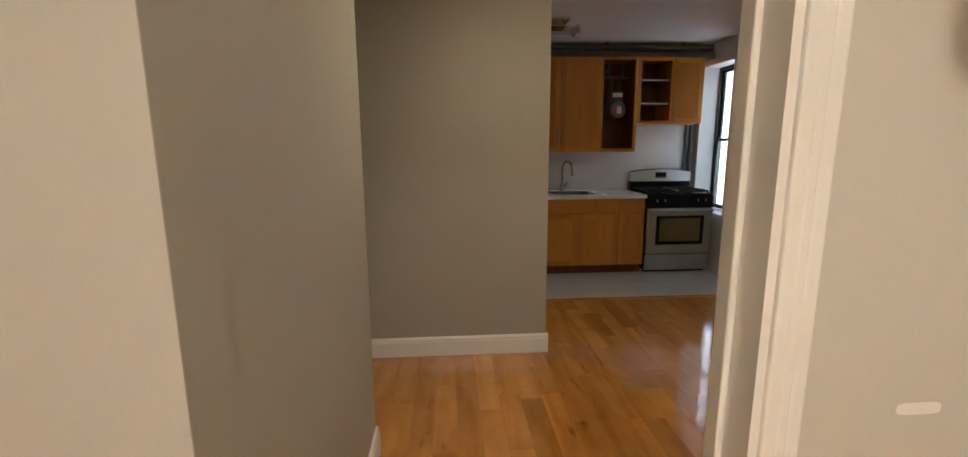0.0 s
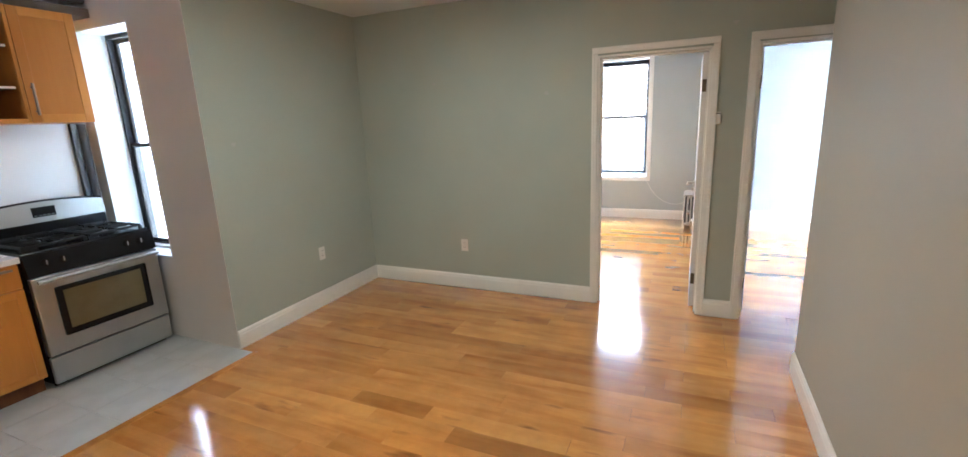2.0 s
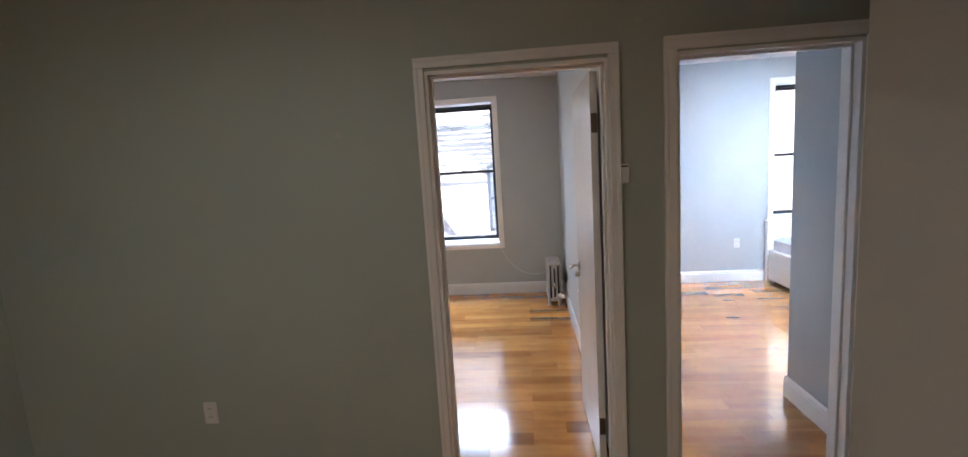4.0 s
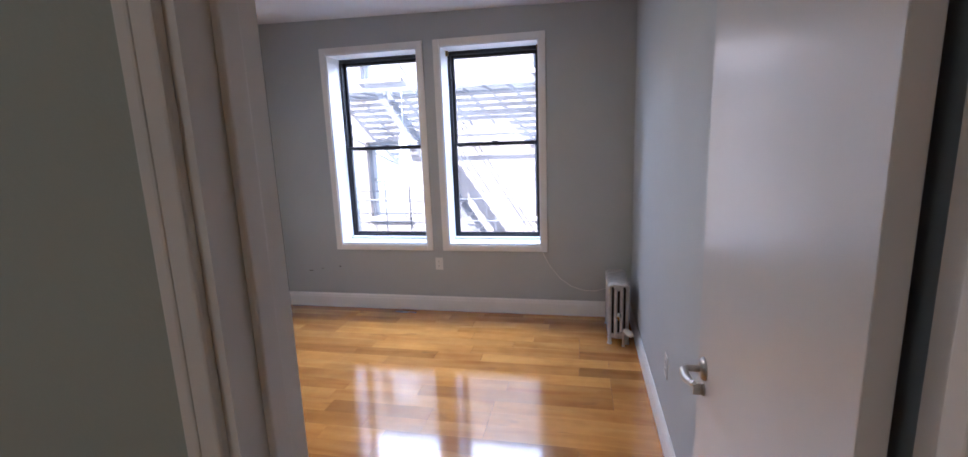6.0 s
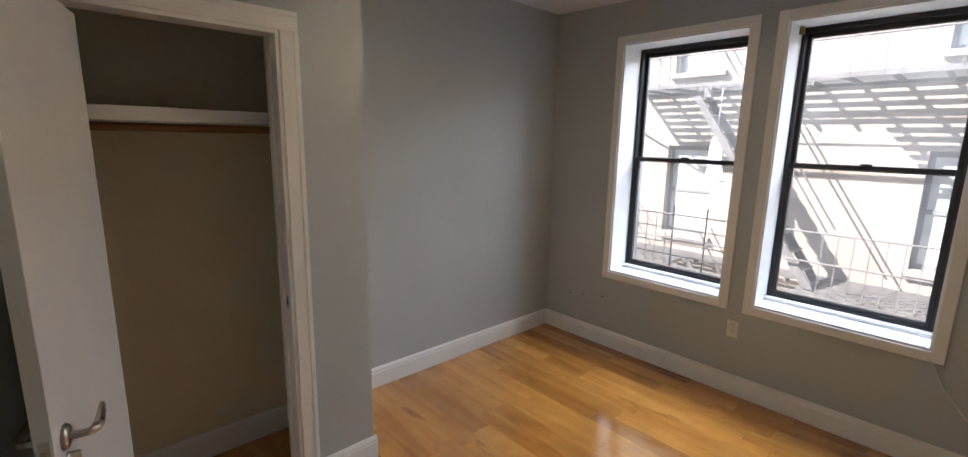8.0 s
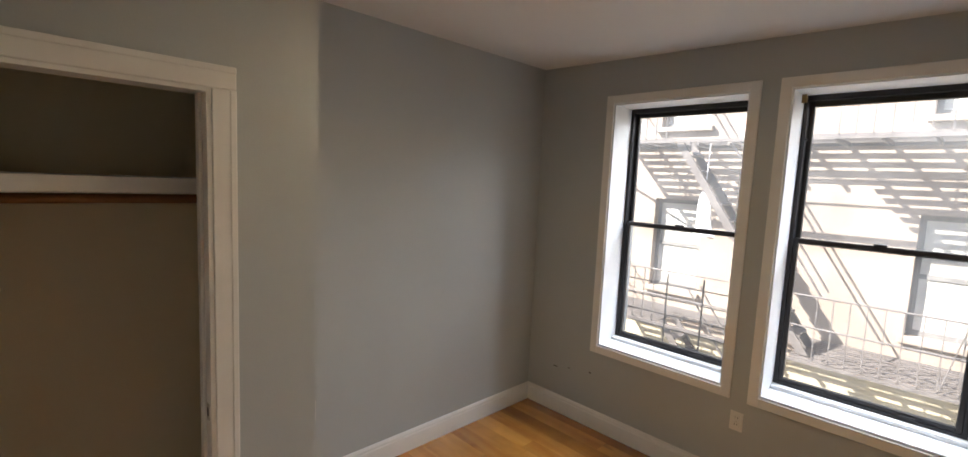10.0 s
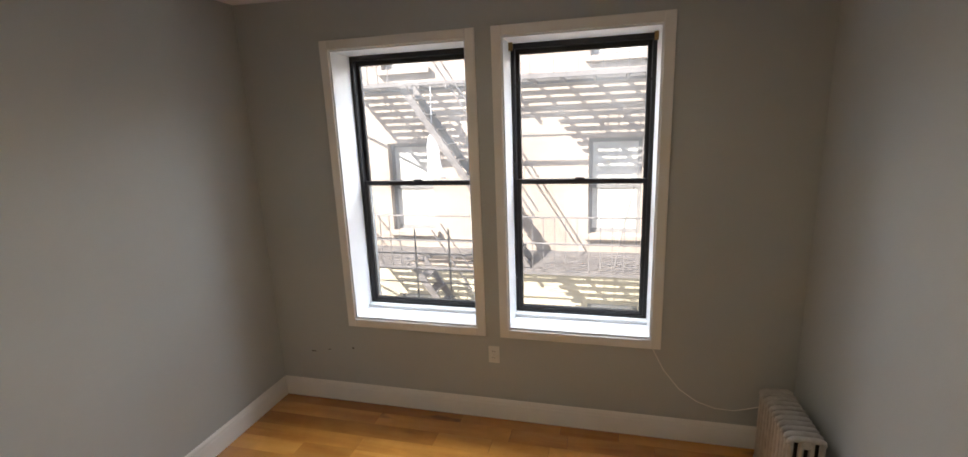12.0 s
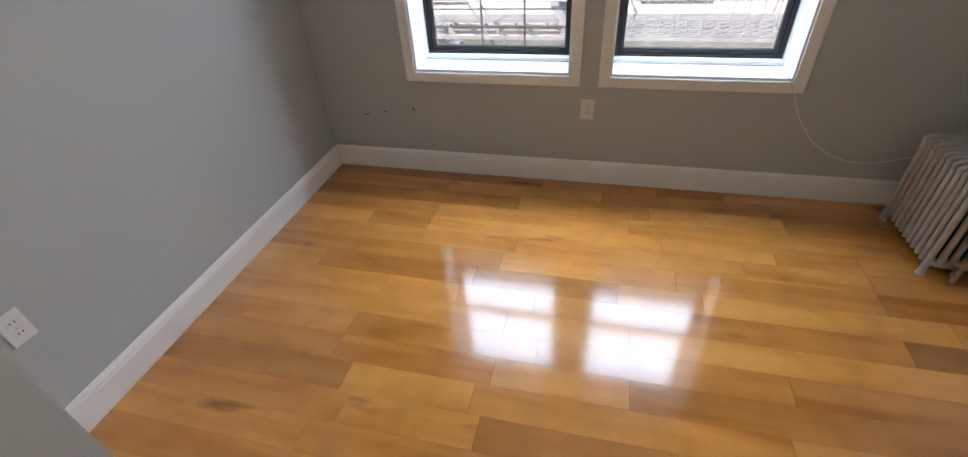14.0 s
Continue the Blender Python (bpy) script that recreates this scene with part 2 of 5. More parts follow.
RADPAINT = material("silver_radiator_paint", (0.52, 0.505, 0.48), 0.34, 0.4, var=0.18, scale=22, bump=0.25, fine=120)
# near-black colour for the shade in the radiator gaps
GAPSHADE = material("radiator_gap_shade", (0.035, 0.032, 0.03), 0.8, 0.2, var=0.3, scale=25, bump=0.2)
PLASTIC = material("white_plastic", (0.76, 0.75, 0.72), 0.35, var=0.03, bump=0.0)
DARKHOLE = material("dark_slot", (0.02, 0.02, 0.02), 0.7, bump=0.0)
METERGREY = material("grey_meter_body", (0.17, 0.175, 0.18), 0.35, 0.5, var=0.15, bump=0.05)
GREYPIPE = material("grey_pipe_paint", (0.11, 0.115, 0.125), 0.5, 0.3, var=0.2, bump=0.1)
# dark colour of the shadow gap over the cabinets, also on the pipe
SOFFIT_SHADE_PIPE = material("soffit_shade_and_pipe", (0.16, 0.13, 0.10), 0.7, var=0.2, bump=0.1)
# the grey tint lowers the brightness of the view outside
GLASS = glass_pane("window_glass", (0.66, 0.665, 0.66), dust=0.032)
CLEARGLASS = glass_pane("lamp_glass", (0.85, 0.88, 0.86))
SHEET = material("white_bed_linen", (0.72, 0.72, 0.74), 0.85, var=0.05, scale=5, bump=0.4, fine=14)
FACADE = material("cream_stucco", (0.29, 0.235, 0.192), 0.85, var=0.22, scale=0.9, bump=0.3, fine=20)
FACADELOW = material("yellow_brick", (0.42, 0.36, 0.255), 0.85, var=0.25, scale=2.0, bump=0.4, fine=25)
FIREIRON = material("fire_escape_iron", (0.12, 0.106, 0.10), 0.65, 0.1, var=0.3, scale=8, bump=0.2)
FARGLASS = material("far_window_glass", (0.46, 0.44, 0.40), 0.30, 0.0, var=0.3, scale=2.0, bump=0.0)
FARFRAME = material("far_window_frame", (0.17, 0.165, 0.16), 0.6, var=0.2)
ASPHALT = material("yard_concrete", (0.30, 0.29, 0.27), 0.9, var=0.25, scale=1.0, bump=0.4, fine=15)
WELLWALL = material("light_well_render", (0.28, 0.285, 0.30), 0.85, var=0.12, scale=1.2, bump=0.3, fine=15)


# ---- building helpers ----
def link(name, bm, mat, parent=None, label="", smooth=False):
    me = bpy.data.meshes.new(name)
    bmesh.ops.recalc_face_normals(bm, faces=bm.faces)
    if smooth:
        for f in bm.faces:
            f.smooth = True
    bm.to_mesh(me)
    bm.free()
    me.materials.append(mat)
    if smooth:
        me.set_sharp_from_angle(angle=radians(40))
    ob = new(name, me)
    if parent is not None:
        ob.parent = parent
        ob.matrix_parent_inverse = Matrix.Translation(-parent.location) if parent.rotation_euler.z == 0 else parent.matrix_basis.inverted()
    if label:
        ob["label"] = label
    return ob


def part(name, bm, mat, parent, label="", smooth=False):
    return link(name, bm, mat, parent, label, smooth)


def base(name, x, y, z, label, category, group="", kind=""):
    """The Empty of a thing, at its foot."""
    return tagged(_at(new(name), x, y, z), label, category, group, kind)


def _at(ob, x, y, z):
    ob.location = (x, y, z)
    ob.empty_display_size = 0.1
    return ob


def add_box(bm, x0, x1, y0, y1, z0, z1, bevel=0.0, seg=2):
    vs = bmesh.ops.create_cube(bm, size=1.0)["verts"]
    bmesh.ops.scale(bm, vec=(abs(x1 - x0), abs(y1 - y0), abs(z1 - z0)), verts=vs)
    bmesh.ops.translate(bm, vec=((x0 + x1) / 2, (y0 + y1) / 2, (z0 + z1) / 2), verts=vs)
    if bevel:
        es = {e for v in vs for e in v.link_edges}
        bmesh.ops.bevel(bm, geom=list(es), offset=bevel, segments=seg, affect="EDGES", profile=0.5)
    return bm


def box(x0, x1, y0, y1, z0, z1, bevel=0.0, seg=2):
    return add_box(bmesh.new(), x0, x1, y0, y1, z0, z1, bevel, seg)


def add_tube(bm, pts, r, sides=10, caps=True):
    """A round bar along a line of points."""
    pts = [Vector(p) for p in pts]
    rings = []
    ref = Vector((0, 0, 1))
    for i, p in enumerate(pts):
        d = (pts[min(i + 1, len(pts) - 1)] - pts[max(i - 1, 0)]).normalized()
        u = d.cross(ref) if abs(d.dot(ref)) < 0.95 else d.cross(Vector((1, 0, 0)))
        u.normalize()
        w = d.cross(u)
        rr = r[i] if isinstance(r, (list, tuple)) else r
        rings.append([bm.verts.new(p + rr * (math.cos(a) * u + math.sin(a) * w)) for a in [2 * math.pi * k / sides for k in range(sides)]])
    for a, b in zip(rings, rings[1:]):
        for k in range(sides):
            bm.faces.new((a[k], a[(k + 1) % sides], b[(k + 1) % sides], b[k]))
    if caps:
        bm.faces.new(rings[0][::-1])
        bm.faces.new(rings[-1])
    return bm


def tube(pts, r, sides=10):
    return add_tube(bmesh.new(), pts, r, sides)


def arc(c, r, a0, a1, n, plane="xz"):
    out = []
    for k in range(n + 1):
        a = radians(a0 + (a1 - a0) * k / n)
        u, v = r * math.cos(a), r * math.sin(a)
        out.append((c[0] + u, c[1], c[2] + v) if plane == "xz" else (c[0], c[1] + u, c[2] + v) if plane == "yz" else (c[0] + u, c[1] + v, c[2]))
    return out


def lathe(profile, c, steps=32, axis="z"):
    """A turned body: profile of (radius, height) round the point c."""
    bm = bmesh.new()
    rings = []
    for r, h in profile:
        ring = []
        for k in range(steps):
            a = 2 * math.pi * k / steps
            p = (r * math.cos(a), r * math.sin(a), h)
            p = p if axis == "z" else (h, p[0], p[1]) if axis == "x" else (p[0], h, p[1])
            ring.append(bm.verts.new((c[0] + p[0], c[1] + p[1], c[2] + p[2])))
        rings.append(ring)
    for a, b in zip(rings, rings[1:]):
        for k in range(steps):
            bm.faces.new((a[k], a[(k + 1) % steps], b[(k + 1) % steps], b[k]))
    bm.faces.new(rings[0])
    bm.faces.new(rings[-1][::-1])
    return bm


def pierced(name, axis, p0, p1, u0, u1, z0, z1, holes, mat, kind="structure", label="", category="wall"):
    """A wall of thickness p0..p1 along the axis, from u0 to u1, with openings (u0, u1, z0, z1) cut through."""
    us = sorted({u0, u1, *[h[0] for h in holes], *[h[1] for h in holes]})
    zs = sorted({z0, z1, *[h[2] for h in holes], *[h[3] for h in holes]})
    us, zs = [u for u in us if u0 <= u <= u1], [z for z in zs if z0 <= z <= z1]

    def solid(i, j):
        if not (0 <= i < len(us) - 1 and 0 <= j < len(zs) - 1):
            return False
        u, z = (us[i] + us[i + 1]) / 2, (zs[j] + zs[j + 1]) / 2
        return not any(a < u < b and c < z < d for a, b, c, d in holes)

    bm = bmesh.new()
    cache = {}

    def v(p, u, z):
        if (p, u, z) not in cache:
            cache[(p, u, z)] = bm.verts.new((p, u, z) if axis == "x" else (u, p, z))
        return cache[(p, u, z)]

    for i in range(len(us) - 1):
        for j in range(len(zs) - 1):
            if not solid(i, j):
                continue
            a, b, c, d = us[i], us[i + 1], zs[j], zs[j + 1]
            for p in (p0, p1):
                bm.faces.new((v(p, a, c), v(p, b, c), v(p, b, d), v(p, a, d)))
            for there, (e, f) in (((i - 1, j), ((a, c), (a, d))), ((i + 1, j), ((b, c), (b, d))), ((i, j - 1), ((a, c), (b, c))), ((i, j + 1), ((a, d), (b, d)))):
                if not solid(*there):
                    bm.faces.new((v(p0, *e), v(p0, *f), v(p1, *f), v(p1, *e)))
    return tagged(link(name, bm, mat), label, category, kind=kind)


def solid_wall(name, x0, x1, y0, y1, z0, z1, mat, label="", category="wall"):
    return tagged(link(name, box(x0, x1, y0, y1, z0, z1), mat), label, category, kind="structure")


H_LIV, H_BED = 2.575, 2.635
XE0, XE1 = 4.16, 4.285            # wall between the living room and the bedrooms
YN = 4.128                        # living room's back wall
YS0, YS1 = 0.35, 0.49             # wall with the entry doorway
BX = 7.765                        # window wall of the bedroom
BN, BS = 4.295, 1.0               # the bedroom's side walls
D1 = (1.03, 1.832)                # bedroom doorway
D2 = (-0.005, 0.745)              # second bedroom's doorway
HD = 2.03

# ---- large structure ----
pierced("wall_east", "x", XE0, XE1, -3.2, 4.45, 0.0, 2.76, [(*D1, 0.0, HD), (*D2, 0.0, HD)], PAINT, label="grey painted wall with two open doorways")
pierced("wall_kitchen_east", "x", 2.46, 2.745, 4.27, 5.60, 0.0, 2.76, [(4.70, 5.33, 0.66, 2.345)], PALE_PAINT, label="pale painted kitchen wall with a deep window opening")
solid_wall("wall_living_north", 2.463, XE0, YN, 4.27, 0, 2.76, PAINT, "grey painted living room wall")
solid_wall("wall_kitchen_return", 2.46, 2.4632, YN + 0.001, 4.27, 0, 2.76, PALE_PAINT, "pale painted end of the wall")
solid_wall("wall_kitchen_north", -0.36, 2.46, 5.44, 5.60, 0, 2.76, SPLASH, "smooth white kitchen wall behind the worktop")
solid_wall("wall_kitchen_west", -0.36, -0.22, 3.95, 5.44, 0, 2.76, PALE_PAINT, "pale painted kitchen side wall")
solid_wall("wall_box", -2.0, 0.105, 2.87, 3.95, 0, 2.76, WARM_LIT_PAINT, "grey painted projecting wall of the hall")
solid_wall("wall_hall_west", -2.0, -0.935, YS1, 1.82, 0, 2.76, WARM_LIT_PAINT, "grey painted hall wall with a square corner")
solid_wall("wall_hall_end", -2.14, -2.0, -2.2, 3.95, 0, 2.76, WARM_LIT_PAINT, "grey painted end wall")
pierced("wall_south", "y", YS0, YS1, -2.0, 3.40, 0, 2.76, [(-0.92, 0.03, 0, HD)], WARM_LIT_PAINT, label="grey painted wall with the entry doorway")
solid_wall("wall_alcove_west", 3.28, 3.40, -0.34, YS0, 0, 2.76, WARM_LIT_PAINT, "grey painted short wall of the passage")
solid_wall("wall_alcove_south", 3.28, XE0, -0.46, -0.34, 0, 2.76, PAINT, "grey painted end of the passage")
solid_wall("wall_entry_east", 1.2, 1.34, -2.2, YS0, 0, 2.76, ENTRY_PAINT, "pale entry room wall")
solid_wall("wall_entry_south", -2.0, 1.2, -2.34, -2.2, 0, 2.76, ENTRY_PAINT, "pale entry room back wall")
solid_wall("wall_entry_skin", -2.0, -0.92, YS0 - 0.003, YS0 + 0.001, 0, 2.574, ENTRY_PAINT, "pale paint on the entry side")
solid_wall("wall_entry_post", -0.125, 0.03, YS0 + 0.001, 0.394, 0, 2.574, ENTRY_PAINT, "painted end of the entry wall")
solid_wall("wall_entry_skin_east", -0.125, 1.2, 0.327, YS0 + 0.001, 0, 2.574, ENTRY_PAINT, "pale paint on the entry side")
LW, RW = (2.752, 3.720), (1.708, 2.660)      # outer edges of the two window casings
WZ = (0.580, 2.415)
CW = 0.055
HOLES = [(LW[0] + CW, LW[1] - CW, WZ[0] + 0.055, WZ[1] - CW), (RW[0] + CW, RW[1] - CW, WZ[0] + 0.055, WZ[1] - CW)]
pierced("wall_bedroom_east", "x", BX, 8.16, 0.88, 4.45, 0, 2.76, HOLES, COOL_LIT_PAINT, label="grey painted bedroom wall with two windows")
solid_wall("wall_bedroom_north", XE1, BX, BN, 4.45, 0, 2.76, COOL_LIT_PAINT, "grey painted bedroom side wall")
solid_wall("wall_bedroom_south", XE1, BX, 0.88, BS, 0, 2.76, COOL_LIT_PAINT, "grey painted wall between the bedrooms")
W3 = (-2.28, -1.47, 0.70, 2.41)
pierced("wall_bedroom_two_east", "x", 7.95, 8.30, -3.2, 0.879, 0, 2.76, [(W3[0] + CW, W3[1] - CW, W3[2] + CW, W3[3] - CW)], COOL_LIT_PAINT, label="cool grey wall with a window above a bed")
solid_wall("wall_bedroom_two_south", XE1, 7.95, -3.34, -3.2, 0, 2.76, COOL_LIT_PAINT, "cool grey bedroom wall")
pierced("wall_bedroom_two_closet", "y", -0.33, -0.215, XE1, 5.06, 0, 2.76, [(4.29, 4.50, 0, HD)], COOL_LIT_PAINT, label="cool grey closet wall in the second bedroom")
solid_wall("wall_bedroom_two_closet_side", 4.94, 5.06, -3.2, -0.33, 0, 2.76, COOL_LIT_PAINT, "cool grey closet side wall")
CLO = (4.61, 5.262)
pierced("wall_closet_front", "y", 3.65, 3.75, XE1, 5.625, 0, 2.76, [(*CLO, 0, 2.06)], COOL_LIT_PAINT, label="grey closet front with an open doorway")
solid_wall("wall_closet_side", 5.55, 5.625, 3.75, BN, 0, 2.76, COOL_LIT_PAINT, "grey closet side wall")
CLOSETIN = material("cream_closet_paint", (0.76, 0.68, 0.50), 0.5, var=0.05, scale=1.2, bump=0.1, fine=110)
solid_wall("wall_closet_back", XE1, 5.55, 4.236, 4.292, 0, 2.6, CLOSETIN, "cream painted back of the closet")

for nm, a, h in (("ceiling_living", (-2.14, XE0, YS0, 5.6), H_LIV), ("ceiling_entry", (-2.14, 1.34, -2.34, YS0), H_LIV), ("ceiling_passage", (1.34, XE0, -0.46, YS0), H_LIV),
                 ("ceiling_bedroom", (XE1, BX, 0.88, 4.45), H_BED), ("ceiling_bedroom_two", (XE1, 7.95, -3.34, 0.88), H_BED)):
    bm = box(*a, h, h + 0.06)
    if nm == "ceiling_bedroom":                      # the old ceiling falls a little to one side
        for v in bm.verts:
            v.co.z += (v.co.y - 2.66) * 0.021
    tagged(link(nm, bm, CEIL), "white painted plaster ceiling", "ceiling", kind="structure")
solid_wall("roof", -2.3, 8.3, -3.4, 4.45, 2.76, 2.88, SUBFLOOR, "flat roof over the rooms", "roof")
solid_wall("roof_kitchen", -2.3, 2.8, 4.45, 5.7, 2.76, 2.88, SUBFLOOR, "flat roof over the kitchen", "roof")


# ---- baseboards ----
def baseboard(x0, y0, x1, y1, nx, ny, h=0.138, name="baseboard"):
    """A moulded board along a wall line; (nx, ny) points into the room."""
    prof = [(0, 0), (0.016, 0), (0.016, h - 0.035), (0.013, h - 0.028), (0.013, h - 0.016), (0.008, h - 0.006), (0.005, h), (0, h)]
    bm = bmesh.new()
    ends = []
    for x, y in ((x0, y0), (x1, y1)):
        ends.append([bm.verts.new((x + nx * d, y + ny * d, z + 0.003)) for d, z in prof])
    for k in range(len(prof)):
        m = (k + 1) % len(prof)
        bm.faces.new((ends[0][k], ends[0][m], ends[1][m], ends[1][k]))
    bm.faces.new(ends[0])
    bm.faces.new(ends[1][::-1])
    return tagged(link(name, bm, TRIM), "white painted moulded baseboard", "baseboard", kind="structure")


baseboard(2.463, YN, 4.16, YN, 0, -1)
baseboard(XE0, YN - 0.017, XE0, 1.852, -1, 0)
baseboard(XE0, 0.986, XE0, 0.798, -1, 0)
baseboard(0.04, YS1, 3.416, YS1, 0, 1)
baseboard(3.40, YS1, 3.40, -0.34, 1, 0)
baseboard(-2.0, 2.87, 0.121, 2.87, 0, -1)
baseboard(0.105, 2.87, 0.105, 3.95, 1, 0)
baseboard(-0.935, YS1, -0.935, 1.836, 1, 0)
baseboard(-0.935, 1.82, -2.0, 1.82, 0, 1)
baseboard(BX, BN, BX, BS, -1, 0)
baseboard(5.641, BN, BX - 0.017, BN, 0, -1)
baseboard(XE1, BS, BX - 0.017, BS, 0, 1)
baseboard(5.345, 3.65, 5.641, 3.65, 0, -1)
baseboard(5.625, 3.65, 5.625, BN - 0.017, 1, 0)
baseboard(XE1, 4.236, 5.55, 4.236, 0, -1)
baseboard(7.95, 0.87, 7.95, -3.2, -1, 0)
baseboard(4.58, -0.215, 5.076, -0.215, 0, 1)
baseboard(5.06, -0.215, 5.06, -3.2, 1, 0)
baseboard(XE1, 0.88, 7.93, 0.88, 0, -1)


# ---- door casings ----
def casing_x(name, x, side, y0, y1, top, w=0.065, d=0.016):
    """Door trim on a wall of constant x; side is the way it stands proud."""
    e = base(name, x, (y0 + y1) / 2, 0, "white painted moulded door trim", "door trim", kind="structure")
    a, b = sorted((x, x + side * d))
    c, f = sorted((x, x + side * (d + 0.003)))
    for nm, u0, u1, z0, z1 in (("jamb_trim", y0 - w, y0, 0.002, top), ("jamb_trim", y1, y1 + w, 0.002, top), ("head_trim", y0 - w, y1 + w, top, top + w)):
        bm = box(a, b, u0, u1, z0, z1, 0.004)
        if nm == "jamb_trim":
            o = u0 if u1 == y0 else u1 - 0.02
            add_box(bm, c, f, o, o + 0.02, z0, z1, 0.004)
        else:
            add_box(bm, c, f, u0, u1, z1 - 0.02, z1, 0.004)
        part(nm, bm, TRIM, e)
    return e


def casing_y(name, y, side, x0, x1, top, w=0.075, d=0.016, sides=(0, 1)):
    e = base(name, (x0 + x1) / 2, y, 0, "white painted moulded door trim", "door trim", kind="structure")
    a, b = sorted((y, y + side * d))
    c, f = sorted((y, y + side * (d + 0.003)))
    for nm, u0, u1, z0, z1 in (("jamb_trim", x0 - w, x0, 0.002, top), ("jamb_trim", x1, x1 + w, 0.002, top), ("head_trim", x0 - w, x1 + w, top, top + w)):
        if u1 == x0 and 0 not in sides:
            continue
        bm = box(u0, u1, a, b, z0, z1, 0.004)
        if nm == "jamb_trim":
            o = u0 if u1 == x0 else u1 - 0.022
            add_box(bm, o, o + 0.022, c, f, z0, z1, 0.004)
            if 0 in sides:
                part(nm, bm, TRIM, e)
                continue
            add_box(bm, (u0 + u1) / 2 - 0.008, (u0 + u1) / 2 + 0.008, a - (0.0015 if side < 0 else -0.001), b + (0.0015 if side > 0 else -0.001), z0, z1, 0.003)
        else:
            add_box(bm, u0, u1, c, f, z1 - 0.022, z1, 0.004)
        part(nm, bm, TRIM, e)
    return e


def lining_x(name, x0, x1, y0, y1, top):
    """Jamb boards inside an opening of a wall of constant x, with a stop."""
    e = base(name, (x0 + x1) / 2, (y0 + y1) / 2, 0, "white painted door frame lining", "door frame", kind="structure")
    for nm, bm in (("jamb", box(x0 - 0.002, x1 + 0.002, y0 - 0.002, y0 + 0.014, 0.002, top)), ("jamb", box(x0 - 0.002, x1 + 0.002, y1 - 0.014, y1 + 0.002, 0.002, top)),
                   ("head", box(x0 - 0.002, x1 + 0.002, y0 + 0.014, y1 - 0.014, top - 0.014, top + 0.002)),
                   ("stop", box(x0 + 0.045, x0 + 0.08, y0 + 0.014, y0 + 0.026, 0.002, top - 0.014, 0.003)), ("stop", box(x0 + 0.045, x0 + 0.08, y1 - 0.026, y1 - 0.014, 0.002, top - 0.014, 0.003)),
                   ("stop", box(x0 + 0.045, x0 + 0.08, y0 + 0.026, y1 - 0.026, top - 0.026, top - 0.014, 0.003))):
        part(nm, bm, TRIM, e)
    return e


def lining_y(name, y0, y1, x0, x1, top, sides=(0, 1)):
    e = base(name, (x0 + x1) / 2, (y0 + y1) / 2, 0, "white painted door frame lining", "door frame", kind="structure")
    for nm, bm in (("jamb", box(x0 - 0.002, x0 + 0.014, y0 - 0.008, y1 + 0.002, 0.002, top)), ("jamb", box(x1 - 0.014, x1 + 0.002, y0 - 0.008, y1 + 0.002, 0.002, top)),
                   ("head", box(x0 + 0.014, x1 - 0.014, y0 - 0.008, y1 + 0.002, top - 0.014, top + 0.002)),
                   ("stop", box(x0 + 0.014, x0 + 0.026, y0 + 0.05, y0 + 0.085, 0.002, top - 0.014, 0.003)), ("stop", box(x1 - 0.026, x1 - 0.014, y0 + 0.05, y0 + 0.085, 0.002, top - 0.014, 0.003))):
        if 0 not in sides and max(v.co.x for v in bm.verts) < (x0 + x1) / 2:
            bm.free()
            continue
        part(nm, bm, TRIM, e)
    return e


casing_x("door_trim_1", XE0, -1, *D1, HD + 0.014, w=0.046)
lining_x("door_frame_1", XE0, XE1, *D1, HD)
for z in (0.21, 1.80):
    part("hinge_plate", box(XE0 + 0.075, XE1, D1[0] + 0.0135, D1[0] + 0.0165, z - 0.045, z + 0.045, 0.001), HINGEMETAL, bpy.data.objects["door_frame_1"], "dark aged hinge plate")
casing_x("door_trim_2", XE0, -1, *D2, HD + 0.010, w=0.055)
lining_x("door_frame_2", XE0, XE1, *D2, HD)
for z in (0.21, 1.80):
    part("hinge_barrel", tube([(XE1 - 0.004, D2[1] - 0.020, z - 0.045), (XE1 - 0.004, D2[1] - 0.020, z + 0.045)], 0.009, 10), HINGEMETAL, bpy.data.objects["door_frame_2"], "dark aged hinge barrel", True)
casing_y("door_trim_3", 0.325, -1, -0.92, -0.127, HD, w=0.055, sides=(1,))
lining_y("door_frame_3", 0.325, 0.394, -0.92, -0.127, HD, sides=(1,))
casing_y("door_trim_4", 3.65, -1, *CLO, 2.06)
cl = lining_y("door_frame_4", 3.65, 3.75, *CLO, 2.06)
part("strike_plate", box(CLO[1] - 0.0165, CLO[1] - 0.014, 3.665, 3.69, 0.915, 0.975, 0.001), NICKEL, cl, "metal strike plate")
part("strike_hole", box(CLO[1] - 0.0175, CLO[1] - 0.0165, 3.671, 3.684, 0.93, 0.96), DARKHOLE, cl, "dark latch hole")
casing_y("door_trim_5", -0.215, 1, 4.345, 4.50, HD, w=0.06)
tagged(link("door_5", box(4.30, 4.50, -0.30, -0.262, 0.01, 2.02, 0.003), DOORW), "closed white closet door in the second bedroom", "door", kind="structure")


